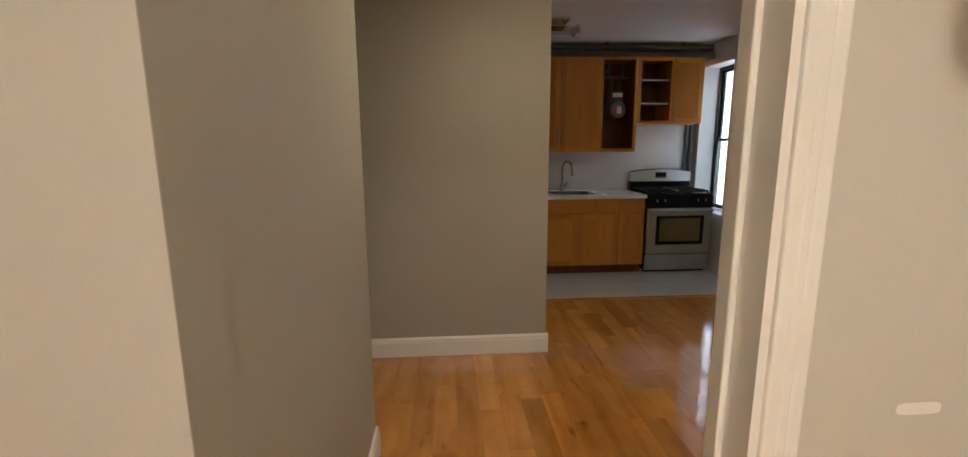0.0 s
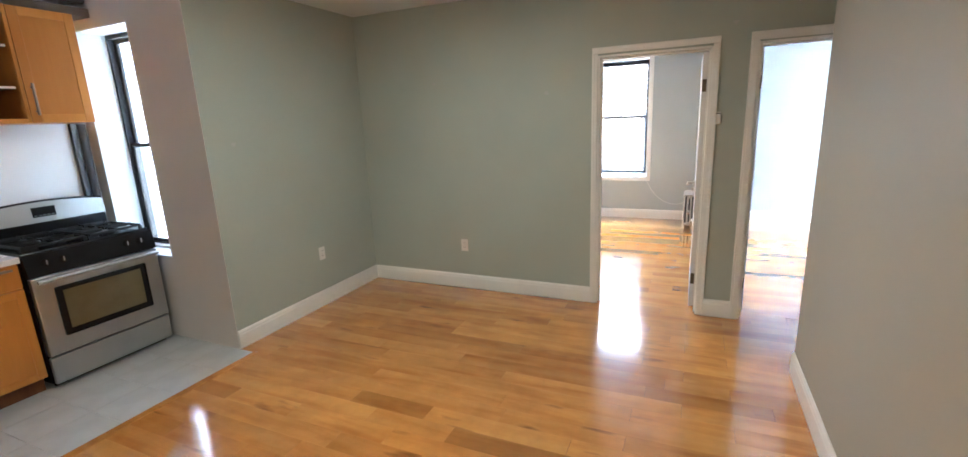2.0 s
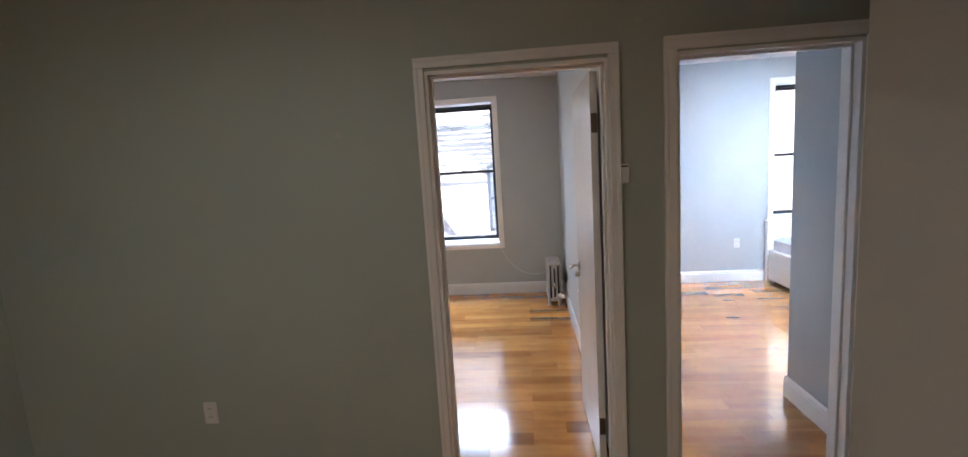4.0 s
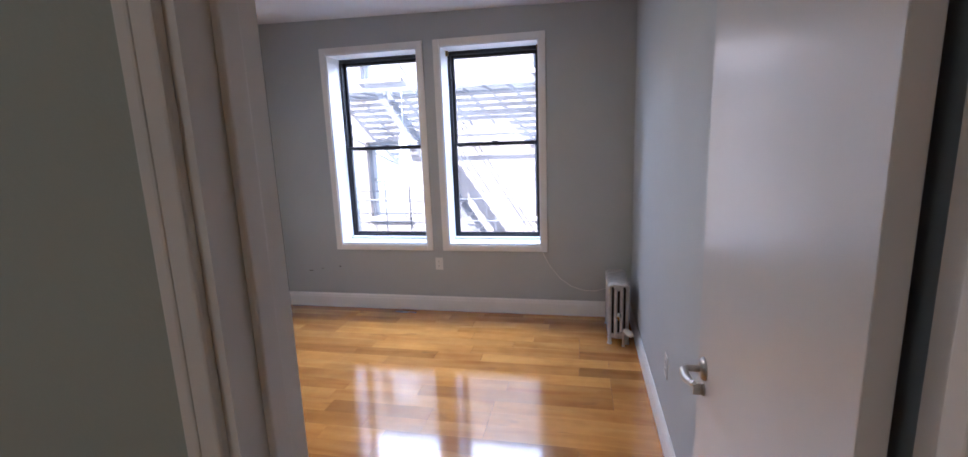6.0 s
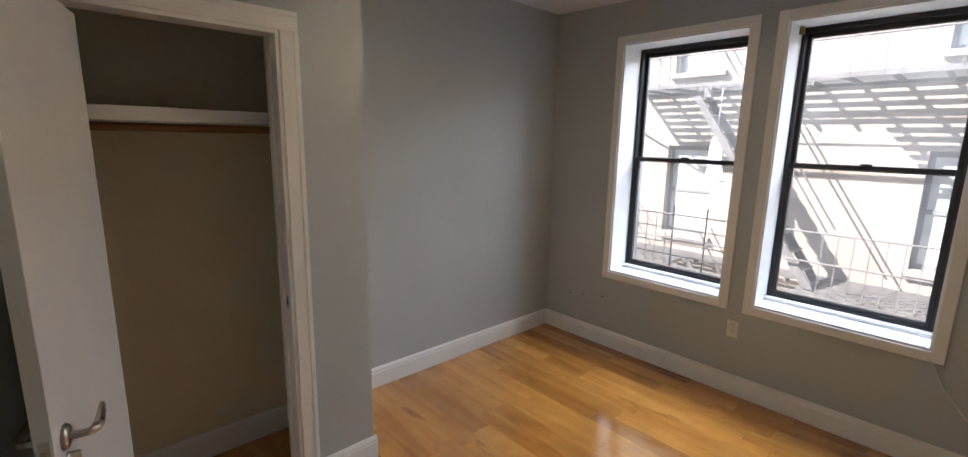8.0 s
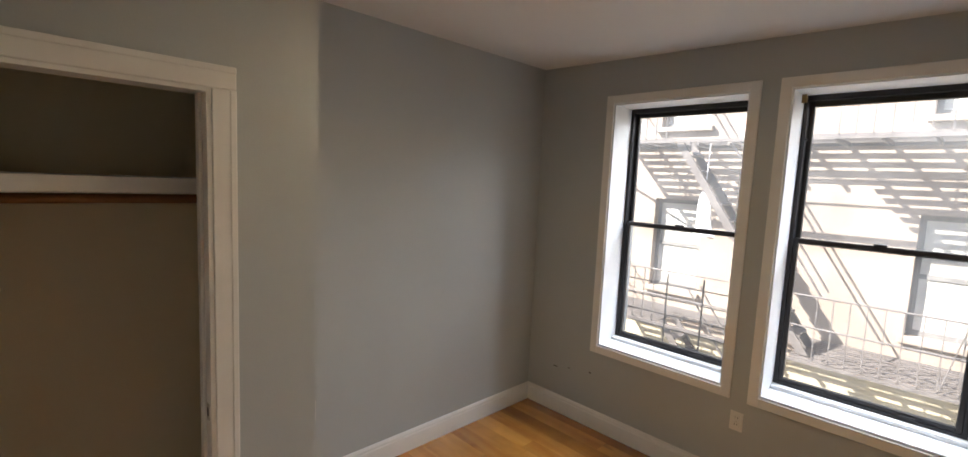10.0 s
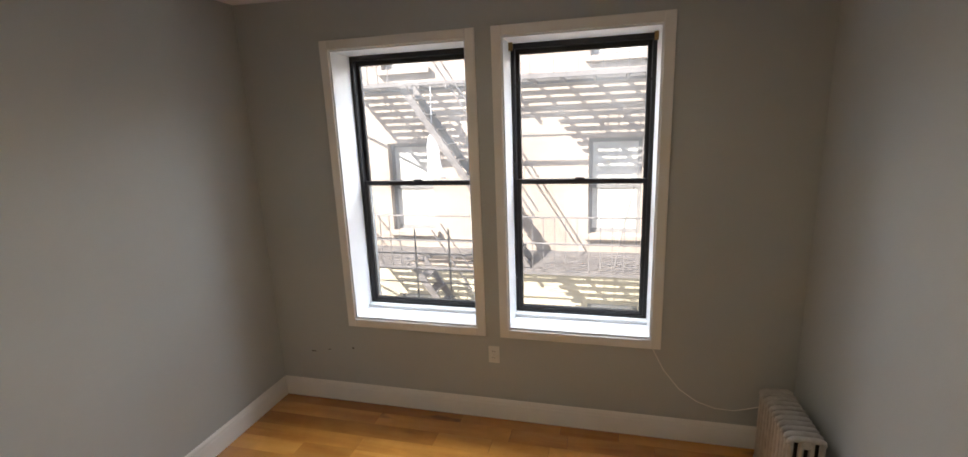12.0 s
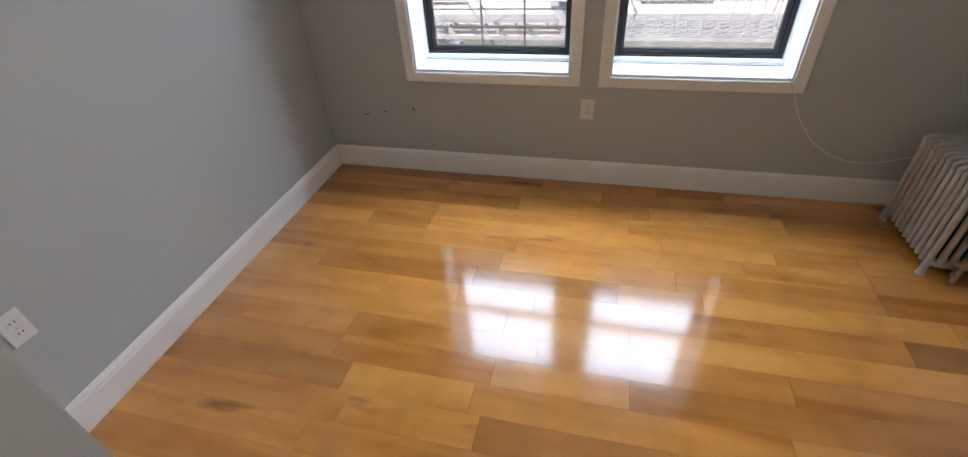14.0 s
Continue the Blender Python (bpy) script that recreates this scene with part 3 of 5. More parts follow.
# ---- floors: subfloor sheets, planks laid on them at the end of the file ----
floor_living = tagged(link("floor", box(-2.14, XE1, -2.34, 3.957, -0.10, -0.012), SUBFLOOR), "honey maple strip floor with a glossy finish", "floor", kind="structure")
tagged(link("floor_corner", box(2.46, XE1, 3.957, 4.27, -0.10, -0.012), SUBFLOOR), "honey maple strip floor by the wall", "floor", kind="structure")
floor_bed = tagged(link("floor_bedroom", box(XE1, 8.0, 0.88, 4.45, -0.10, -0.012), SUBFLOOR), "honey maple strip floor with a glossy finish", "floor", kind="structure")
floor_two = tagged(link("floor_bedroom_two", box(XE1, 8.0, -3.34, 0.88, -0.10, -0.012), SUBFLOOR), "honey maple strip floor with a glossy finish", "floor", kind="structure")
floor_kit = tagged(link("floor_kitchen", box(-0.36, 2.80, 3.957, 5.6, -0.10, -0.012), SUBFLOOR), "pale grey tiled kitchen floor", "floor", kind="structure")
tagged(link("floor_edge", box(0.11, 2.46, 3.935, 3.985, -0.012, 0.007, 0.004), PLANK), "thin wooden strip between planks and tiles", "threshold", kind="structure")


# ---- doors ----
def hinge(parent, x, y, z, mat=NICKEL):
    bm = tube([(x, y, z - 0.045), (x, y, z + 0.045)], 0.007, 10)
    add_box(bm, x - 0.002, x + 0.03, y - 0.0025, y + 0.0005, z - 0.042, z + 0.042)
    return part("hinge", bm, mat, parent, "metal butt hinge", True)


def lever_set(parent, x, y, z, side, way):
    """A round rose and a waved lever on a leaf face of constant y; the lever points along way in x."""
    rose = part("rose", lathe([(0.031, 0), (0.031, 0.004 * side), (0.026, 0.010 * side), (0.012, 0.013 * side)], (x, y, z), 24, "y"), NICKEL, parent, "round metal rose", True)
    pts = [(x, y + side * 0.006, z), (x, y + side * 0.045, z), (x + way * 0.012, y + side * 0.055, z), (x + way * 0.045, y + side * 0.056, z - 0.004), (x + way * 0.08, y + side * 0.054, z + 0.004), (x + way * 0.112, y + side * 0.05, z + 0.014)]
    part("lever", add_tube(bmesh.new(), pts, [0.009, 0.009, 0.011, 0.012, 0.010, 0.006], 12), NICKEL, parent, "curved metal door lever", True)
    turn = lathe([(0.017, 0), (0.017, 0.004 * side), (0.012, 0.008 * side)], (x, y, z - 0.058), 18, "y")
    add_box(turn, x - 0.004, x + 0.004, *sorted((y + side * 0.006, y + side * 0.026)), z - 0.074, z - 0.042, 0.002)
    part("thumb_turn", turn, NICKEL, parent, "small metal privacy turn")


def door_leaf(name, hx, hy, width, angle, label, levers, height=2.005):
    """A flat leaf built along +x from its hinge with its face to +y at y 0.035, then turned about the hinge."""
    e = base(name, 0, 0, 0, label, "door")
    part("leaf", box(0.004, width, 0, 0.035, 0.012, height, 0.002), DOORW, e)
    for s in levers:
        lever_set(e, width - 0.065, 0.035 if s > 0 else 0.0, 0.95, s, -1)
    for z in (0.25, 1.77):
        part("hinge_leaf", box(0.0022, 0.0045, 0.003, 0.032, z - 0.045, z + 0.045, 0.0005, 1), HINGEMETAL, e, "dark aged hinge leaf on the door edge")
    part("latch_plate", box(width - 0.0005, width + 0.0015, 0.007, 0.028, 0.92, 0.98, 0.0006), NICKEL, e, "metal latch plate")
    part("latch", box(width + 0.001, width + 0.009, 0.012, 0.023, 0.942, 0.958, 0.002), NICKEL, e, "latch bolt")
    e.matrix_basis = pose(hx, hy, 0, 0, 0, angle)
    return e


d = door_leaf("bedroom_door", XE1 + 0.018, 1.056, 0.722, 0.5, "open flat white bedroom door with a metal lever", (1,))
for z in (0.21, 1.80):
    hinge(d, 0.0, 0.040, z, HINGEMETAL)
d = door_leaf("second_bedroom_door", XE1 + 0.018, 0.698, 0.722, 3.0, "open flat white door of the second bedroom", (-1,))
for z in (0.21, 1.80):
    hinge(d, 0.0, -0.004, z, HINGEMETAL)
d = door_leaf("closet_door", CLO[0] + 0.012, 3.628, 0.64, -105.5, "open flat white closet door with metal levers", (1, -1))
for z in (0.21, 1.80):
    hinge(d, 0.0, 0.038, z)


# ---- windows ----
def window(name, x_in, x_sash, y0, y1, z0, z1, mid, label, brackets=False):
    """A double-hung window in a wall of constant x that faces the room towards -x; y0..z1 is the trim's outer edge."""
    e = base(name, x_in, (y0 + y1) / 2, z0, label, "window", kind="structure")
    t = 0.014
    a, b, c, f = y0 + CW, y1 - CW, z0 + CW, z1 - CW
    for nm, bm in (("side_trim", box(x_in - t, x_in, y0, a, z0, z1, 0.003)), ("side_trim", box(x_in - t, x_in, b, y1, z0, z1, 0.003)),
                   ("head_trim", box(x_in - t, x_in, a, b, f, z1, 0.003)), ("bottom_trim", box(x_in - t, x_in, a, b, z0, c, 0.003))):
        part(nm, bm, TRIM, e)
    for nm, bm in (("reveal", box(x_in - 0.002, x_sash + 0.10, a - 0.001, a + 0.010, c, f)), ("reveal", box(x_in - 0.002, x_sash + 0.10, b - 0.010, b + 0.001, c, f)),
                   ("reveal_head", box(x_in - 0.002, x_sash + 0.10, a + 0.010, b - 0.010, f - 0.010, f + 0.001)),
                   ("sill", box(x_in - 0.002, x_sash + 0.12, a + 0.010, b - 0.010, c - 0.001, c + 0.014, 0.003))):
        part(nm, bm, REVEAL, e, "white painted window reveal" if nm == "reveal" else "")
    a, b, c, f = a + 0.010, b - 0.010, c + 0.014, f - 0.010
    part("sill_riser", box(x_sash - 0.05, x_sash + 0.02, a, b, c, c + 0.022, 0.003), REVEAL, e, "raised white inner sill")
    c += 0.022
    fr = box(x_sash, x_sash + 0.08, a, a + 0.022, c, f)
    add_box(fr, x_sash, x_sash + 0.08, b - 0.022, b, c, f)
    add_box(fr, x_sash, x_sash + 0.08, a + 0.022, b - 0.022, f - 0.03, f)
    add_box(fr, x_sash, x_sash + 0.08, a + 0.022, b - 0.022, c, c + 0.016)
    part("frame", fr, BLACKMETAL, e, "black metal window frame")
    a, b, c, f = a + 0.022, b - 0.022, c + 0.016, f - 0.03
    for nm, xs, s0, s1 in (("lower_sash", x_sash + 0.008, c, mid + 0.018), ("upper_sash", x_sash + 0.042, mid - 0.018, f)):
        bm = bmesh.new()
        w = 0.024
        for q in ((a, a + w, s0, s1), (b - w, b, s0, s1), (a + w, b - w, s0, s0 + w), (a + w, b - w, s1 - w * 1.2, s1)):
            add_box(bm, xs, xs + 0.028, *q, 0.003, 1)
        sa = part(nm, bm, BLACKMETAL, e, "black metal sash")
        pane = part("pane", box(xs + 0.012, xs + 0.016, a + w - 0.004, b - w + 0.004, s0 + w - 0.004, s1 - w + 0.004), GLASS, sa, "dusty glass pane, grey-tinted to dim the view outside")
        pane.visible_shadow = False
        if nm == "lower_sash":
            lk = tube([(xs - 0.004, (a + b) / 2 - 0.025, mid + 0.022), (xs - 0.004, (a + b) / 2 + 0.03, mid + 0.024)], 0.007, 8)
            add_box(lk, xs - 0.004, xs + 0.02, (a + b) / 2 - 0.02, (a + b) / 2 + 0.02, mid + 0.016, mid + 0.026, 0.002)
            part("sash_lock", lk, BLACKMETAL, sa, "small dark sash lock", True)
            for s in (0.25, 0.75):
                yy = a + (b - a) * s
                part("sash_lift", box(xs - 0.012, xs + 0.002, yy - 0.03, yy + 0.03, s0 + 0.003, s0 + 0.012, 0.002), BLACKMETAL, sa, "small sash lift")
    for yy in (a + 0.004, b - 0.004):
        part("tilt_latch", box(x_sash - 0.010, x_sash + 0.004, yy - 0.010, yy + 0.010, f - 0.22, f - 0.208), BLACKMETAL, e, "small dark latch")
    if brackets:
        for yy in (y0 + CW + 0.016, y1 - CW - 0.016):
            bm = box(x_sash - 0.06, x_sash - 0.02, yy - 0.014, yy + 0.012, z1 - CW - 0.052, z1 - CW - 0.016, 0.003)
            add_box(bm, x_sash - 0.064, x_sash - 0.058, yy - 0.018, yy + 0.016, z1 - CW - 0.058, z1 - CW - 0.012, 0.002)
            part("shade_bracket", bm, BRASS, e, "brass roller shade bracket")
    return e


window("window_1", BX, 7.985, *LW, *WZ, 1.525, "double-hung window with black sashes in white trim")
window("window_2", BX, 7.985, *RW, *WZ, 1.53, "double-hung window with black sashes and brass brackets", brackets=True)
window("window_3", 7.95, 8.15, W3[0], W3[1], W3[2], W3[3], 1.515, "double-hung window with black sashes above the bed")
kw = window("window_4", 2.46, 2.655, 4.70 - CW, 5.33 + CW, 0.66 - CW, 2.345 + CW, 1.50, "tall kitchen window with black sashes in a deep white reveal")
for o in list(kw.children):
    if o.name.split(".")[0] in ("side_trim", "head_trim", "bottom_trim"):
        bpy.data.objects.remove(o)

g = base("window_guard", 8.20, 3.24, 0.66, "thin dark iron rail outside a bedroom window", "guard rail")
for z in (0.76, 0.86, 0.98, 1.09):
    part("rail", tube([(8.20, 2.77, z), (8.20, 3.70, z)], 0.005, 6), FIREIRON, g)
for y in (3.12, 3.38):
    part("upright", tube([(8.20, y, 0.60), (8.20, y, 1.17)], 0.007, 6), FIREIRON, g)
part("foot_bar", box(8.155, 8.22, 2.77, 3.70, 0.59, 0.605), FIREIRON, g)


# ---- outlets, keypad ----
def outlet(axis, p, side, u, z, label="white plastic wall outlet plate"):
    """A duplex outlet plate on a wall; built facing +x and turned."""
    e = base("wall_outlet", 0, 0, 0, label, "outlet", "wall outlets")
    part("plate", box(0, 0.006, -0.036, 0.036, -0.058, 0.058, 0.003), PLASTIC, e)
    for s in (-0.021, 0.021):
        k = part("socket", box(0.004, 0.0085, -0.017, 0.017, s - 0.014, s + 0.014, 0.003), PLASTIC, e)
        bm = box(0.0083, 0.0090, -0.008, -0.005, s - 0.002, s + 0.007)
        add_box(bm, 0.0083, 0.0090, 0.005, 0.008, s - 0.002, s + 0.006)
        part("slots", bm, DARKHOLE, k, "dark socket slots")
    part("screw", lathe([(0.003, 0.006), (0.003, 0.0072)], (0, 0, 0), 8, "x"), NICKEL, e)
    turn = {("x", 1): 0, ("x", -1): 180, ("y", 1): 90, ("y", -1): -90}[(axis, side)]
    e.matrix_basis = pose(p, u, z, 0, 0, turn) if axis == "x" else pose(u, p, z, 0, 0, turn)
    return e


outlet("y", YN, -1, 3.40, 0.478)
outlet("x", XE0, -1, 3.07, 0.43)
outlet("x", BX, -1, 2.706, 0.455)
outlet("y", BN, -1, 5.885, 0.485)
outlet("y", BS, 1, 6.02, 0.43)
outlet("x", 7.95, -1, -1.12, 0.48)
outlet("y", 5.44, -1, 0.51, 1.16, "white outlet plate on the kitchen backsplash")
e = base("wall_keypad", XE0, 0.955, 1.47, "small white plastic alarm keypad on the wall", "keypad")
part("body", box(XE0 - 0.024, XE0, 0.952, 0.992, 1.490, 1.574, 0.006, 3), PLASTIC, e)
part("display", box(XE0 - 0.0255, XE0 - 0.023, 0.957, 0.987, 1.561, 1.567), DARKHOLE, e, "narrow dark display slot")
part("cover", box(XE0 - 0.027, XE0 - 0.022, 0.956, 0.988, 1.497, 1.550, 0.003), PLASTIC, e)


# ---- radiator ----
def radiator(x0, x1, y0, y1, h, n):
    """Cast sections of four columns each between a rounded head and a foot bar, joined through hubs."""
    e = base("radiator", (x0 + x1) / 2, (y0 + y1) / 2, 0, "old silver-painted cast iron column radiator by the wall", "radiator")
    p = (x1 - x0) / n
    cr, foot = 0.0128, 0.046
    cols = [y0 + cr + (y1 - y0 - 2 * cr) * k / 3 for k in range(4)]
    mid = (y0 + y1) / 2
    for k in range(n):
        x = x0 + p * (k + 0.5)
        bm = bmesh.new()
        for y in cols:
            add_tube(bm, [(x, y, foot + 0.004), (x, y, foot + 0.04), (x, y, h - 0.06), (x, y, h - 0.02)], [cr * 0.9, cr, cr, cr * 0.9], 10)
        add_tube(bm, [(x, cols[0] - 0.010, h - 0.040), (x, cols[0] - 0.004, h - 0.024), (x, cols[0] + 0.012, h - 0.016), (x, mid, h - 0.014), (x, cols[3] - 0.012, h - 0.016), (x, cols[3] + 0.004, h - 0.024), (x, cols[3] + 0.010, h - 0.040)],
                 [0.009, 0.0125, 0.0135, 0.0135, 0.0135, 0.0125, 0.009], 10)
        add_tube(bm, [(x, cols[0] - 0.004, foot + 0.022), (x, cols[1], foot + 0.008), (x, cols[2], foot + 0.008), (x, cols[3] + 0.004, foot + 0.022)], 0.0130, 10)
        if k in (0, n - 1):
            for y in (cols[0], cols[3]):
                part("foot", tube([(x, y, foot + 0.012), (x, y, 0.030), (x, y, 0.006), (x, y, 0.0)], [0.016, 0.013, 0.017, 0.019], 8), RADPAINT, e, smooth=True)
        part("section", bm, RADPAINT, e, smooth=True)
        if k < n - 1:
            # dark sheet between neighbouring sections paints the shade of the gap
            part("inner_web", box(x + p / 2 - 0.004, x + p / 2 + 0.004, cols[0] + 0.004, cols[3] - 0.004, foot + 0.03, h - 0.05), GAPSHADE, e, "dark sheet for the shade between radiator sections")
    cols = [cols[0], mid, cols[3]]
    for z in (h - 0.04, foot + 0.02):
        part("hub", tube([(x0 + 0.008, cols[1], z), (x1 - 0.008, cols[1], z)], 0.018, 12), RADPAINT, e, smooth=True)
    vent = bmesh.new()
    add_tube(vent, [(x0 + 0.006, cols[1], 0.235), (x0 - 0.022, cols[1], 0.235)], 0.006, 8)
    add_tube(vent, [(x0 - 0.026, cols[1], 0.205), (x0 - 0.026, cols[1], 0.22), (x0 - 0.026, cols[1], 0.25), (x0 - 0.026, cols[1], 0.265)], [0.008, 0.018, 0.018, 0.006], 12)
    part("air_vent", vent, CHROME, e, "small chrome air vent", True)
    v = bmesh.new()
    add_tube(v, [(x0 + 0.01, cols[1] - 0.02, 0.09), (x0 - 0.025, cols[1] - 0.035, 0.09)], 0.014, 10)
    add_tube(v, [(x0 - 0.025, cols[1] - 0.035, 0.0), (x0 - 0.025, cols[1] - 0.035, 0.10)], 0.011, 10)
    add_tube(v, [(x0 - 0.022, cols[1] - 0.035, 0.095), (x0 - 0.04, cols[1] - 0.045, 0.135)], 0.016, 10)
    valve = part("valve", v, NICKEL, e, "worn metal supply valve", True)
    k = tube([(x0 - 0.035, cols[1] - 0.043, 0.13), (x0 - 0.045, cols[1] - 0.05, 0.132), (x0 - 0.085, cols[1] - 0.072, 0.128), (x0 - 0.105, cols[1] - 0.083, 0.124), (x0 - 0.112, cols[1] - 0.087, 0.122)], [0.014, 0.021, 0.023, 0.020, 0.012], 16)
    part("knob", k, PLASTIC, valve, "white plastic valve knob", True)
    part("plug", lathe([(0.010, 0), (0.021, -0.004), (0.021, -0.012), (0.012, -0.016)], (x0 + 0.008, cols[0] + 0.03, foot + 0.02), 8, "x"), NICKEL, e, "metal end plug", True)
    part("back_plug", lathe([(0.010, 0), (0.021, 0.004), (0.021, 0.016), (0.012, 0.02)], (x1 - 0.008, cols[1], foot + 0.10), 10, "x"), BRASS, e, "dark end cap", True)
    return e


radiator(7.195, 7.635, 1.065, 1.218, 0.478, 11)
cable = [(7.80, 1.80, 0.672), (7.745, 1.79, 0.655), (7.742, 1.755, 0.59), (7.744, 1.69, 0.46), (7.745, 1.60, 0.345), (7.744, 1.50, 0.275), (7.744, 1.40, 0.243), (7.744, 1.30, 0.240), (7.742, 1.20, 0.272), (7.735, 1.10, 0.31), (7.74, 1.02, 0.33)]
tagged(link("cable", tube(cable, 0.0028, 6), PLASTIC, smooth=True), "thin white cable hanging along the wall", "cable")

# ---- closet inside ----
e = base("closet_shelf", 4.9, 4.1, 1.66, "white painted closet shelf on wooden cleats", "shelf")
part("board", box(XE1 + 0.002, 5.548, 3.93, 4.234, 1.735, 1.755, 0.002), TRIM, e)
part("front_edge", box(XE1 + 0.002, 5.548, 3.915, 3.932, 1.702, 1.757, 0.002), TRIM, e)
part("cleat", box(XE1 + 0.002, 5.548, 4.21, 4.235, 1.668, 1.734, 0.002), TRIM, e)
e = base("closet_rod", 4.9, 3.96, 1.66, "brown wooden closet rod under the shelf", "closet rod")
part("rod", tube([(XE1 + 0.012, 3.96, 1.679), (5.538, 3.96, 1.679)], 0.017, 14), RODWOOD, e, smooth=True)
for x in (XE1 + 0.006, 5.543):
    part("socket", lathe([(0.03, -0.006), (0.03, 0.006)], (x, 3.96, 1.679), 16, "x"), NICKEL, e)


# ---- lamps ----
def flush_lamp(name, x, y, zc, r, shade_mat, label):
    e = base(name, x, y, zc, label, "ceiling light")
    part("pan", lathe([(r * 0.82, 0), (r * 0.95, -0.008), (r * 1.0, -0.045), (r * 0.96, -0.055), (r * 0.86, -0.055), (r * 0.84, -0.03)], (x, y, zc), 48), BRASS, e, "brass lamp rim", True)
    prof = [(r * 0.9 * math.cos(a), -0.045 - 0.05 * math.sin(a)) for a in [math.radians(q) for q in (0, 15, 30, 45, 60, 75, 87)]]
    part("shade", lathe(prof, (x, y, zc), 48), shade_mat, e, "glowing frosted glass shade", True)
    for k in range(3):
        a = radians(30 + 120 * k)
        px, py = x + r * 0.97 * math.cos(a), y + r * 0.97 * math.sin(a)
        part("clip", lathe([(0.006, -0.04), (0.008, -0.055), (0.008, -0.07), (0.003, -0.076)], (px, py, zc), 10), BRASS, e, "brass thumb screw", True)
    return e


YELLOW, DEEP = (1.0, 0.80, 0.52), (1.0, 0.54, 0.06)
flush_lamp("ceiling_light", 6.09, 2.83, H_BED + 0.003, 0.19, glow("lit_lamp_glass", YELLOW, DEEP, 14.5, 6.05, 2.78, 0.19, 0.12, 0.5), "round brass flush ceiling light, lit yellow")
# entry and hall lamps are unseen, added for the warm light on the walls
flush_lamp("entry_light", -0.40, -1.25, H_LIV, 0.19, glow("unseen_entry_lamp_glass", (1.0, 0.84, 0.64), DEEP, 12.5, -0.40, -1.25, 0.19), "unseen flush ceiling light added for warm light in the entry")
flush_lamp("hall_light", -0.05, 1.75, H_LIV, 0.16, glow("unseen_hall_lamp_glass", (1.0, 0.78, 0.52), DEEP, 5.5, -0.05, 1.75, 0.16), "unseen flush ceiling light added for warm light in the hall")
# fill lamp added out of view to brighten the living room
flush_lamp("living_room_light", 2.45, 2.55, H_LIV, 0.19, glow("living_fill_glow", (0.97, 0.91, 0.70), (1.0, 0.8, 0.5), 2.7, 2.45, 2.55, 0.19), "unseen flush lamp added to light the living room")
flush_lamp("second_bedroom_light", 6.25, -1.55, H_BED, 0.17, glow("lit_cool_lamp_glass", (0.94, 0.97, 1.0), (0.85, 0.92, 1.0), 38.0, 6.25, -1.55, 0.17), "round flush ceiling light, lit cool white")

e = base("kitchen_light", 0.42, 4.22, 2.45, "chrome ceiling light with clear glass bars", "ceiling light")
part("canopy", box(0.30, 0.54, 4.10, 4.34, 2.55, 2.574, 0.006), CHROME, e)
for y in (4.14, 4.30):
    part("glass_bar", box(0.22, 0.62, y - 0.035, y + 0.035, 2.475, 2.50, 0.008, 3), CLEARGLASS, e, "clear glass bar")
    part("bar_rim", tube([(0.21, y, 2.488), (0.235, y, 2.488)], 0.04, 16), CHROME, e, smooth=True)
    part("bar_rim", tube([(0.605, y, 2.488), (0.63, y, 2.488)], 0.04, 16), CHROME, e, smooth=True)
for x in (0.34, 0.50):
    part("stem", tube([(x, 4.22, 2.55), (x, 4.22, 2.49)], 0.008, 10), CHROME, e, smooth=True)
part("arm", box(0.33, 0.51, 4.12, 4.32, 2.502, 2.510), CHROME, e)


# ---- kitchen ----
KF, KB = 5.06, 5.436            # front and back of the wall cabinets


def shaker_door(parent, name, x0, x1, y, z0, z1, handle=None, bar="v", rail=0.055):
    """A framed door front on a cabinet face at y, proud towards -y, with a bar handle."""
    ob = part(name, box(x0 + rail - 0.004, x1 - rail + 0.004, y - 0.0165, y - 0.001, z0 + rail - 0.004, z1 - rail + 0.004), CABWOOD, parent)
    for nm, q in (("stile", (x0, x0 + rail, z0, z1)), ("stile", (x1 - rail, x1, z0, z1)), ("rail", (x0 + rail, x1 - rail, z0, z0 + rail)), ("rail", (x0 + rail, x1 - rail, z1 - rail, z1))):
        part(nm, box(q[0], q[1], y - 0.020, y, q[2], q[3], 0.0015, 1), CABWOOD, ob)
    if handle:
        bar_handle(ob, *handle, y - 0.020, bar)
    return ob


def bar_handle(parent, x, z, y, bar="v", length=0.20):
    h = length / 2
    a, b = ((x, y - 0.028, z - h), (x, y - 0.028, z + h)) if bar == "v" else ((x - h, y - 0.028, z), (x + h, y - 0.028, z))
    bm = tube([a, b], 0.0075, 10)
    for s in (-0.75, 0.75):
        c = (x, y, z + s * h) if bar == "v" else (x + s * h, y, z)
        add_tube(bm, [c, (c[0], y - 0.028, c[2])], 0.0045, 8)
    part("handle", bm, HANDLE, parent, "slim metal bar handle", True)


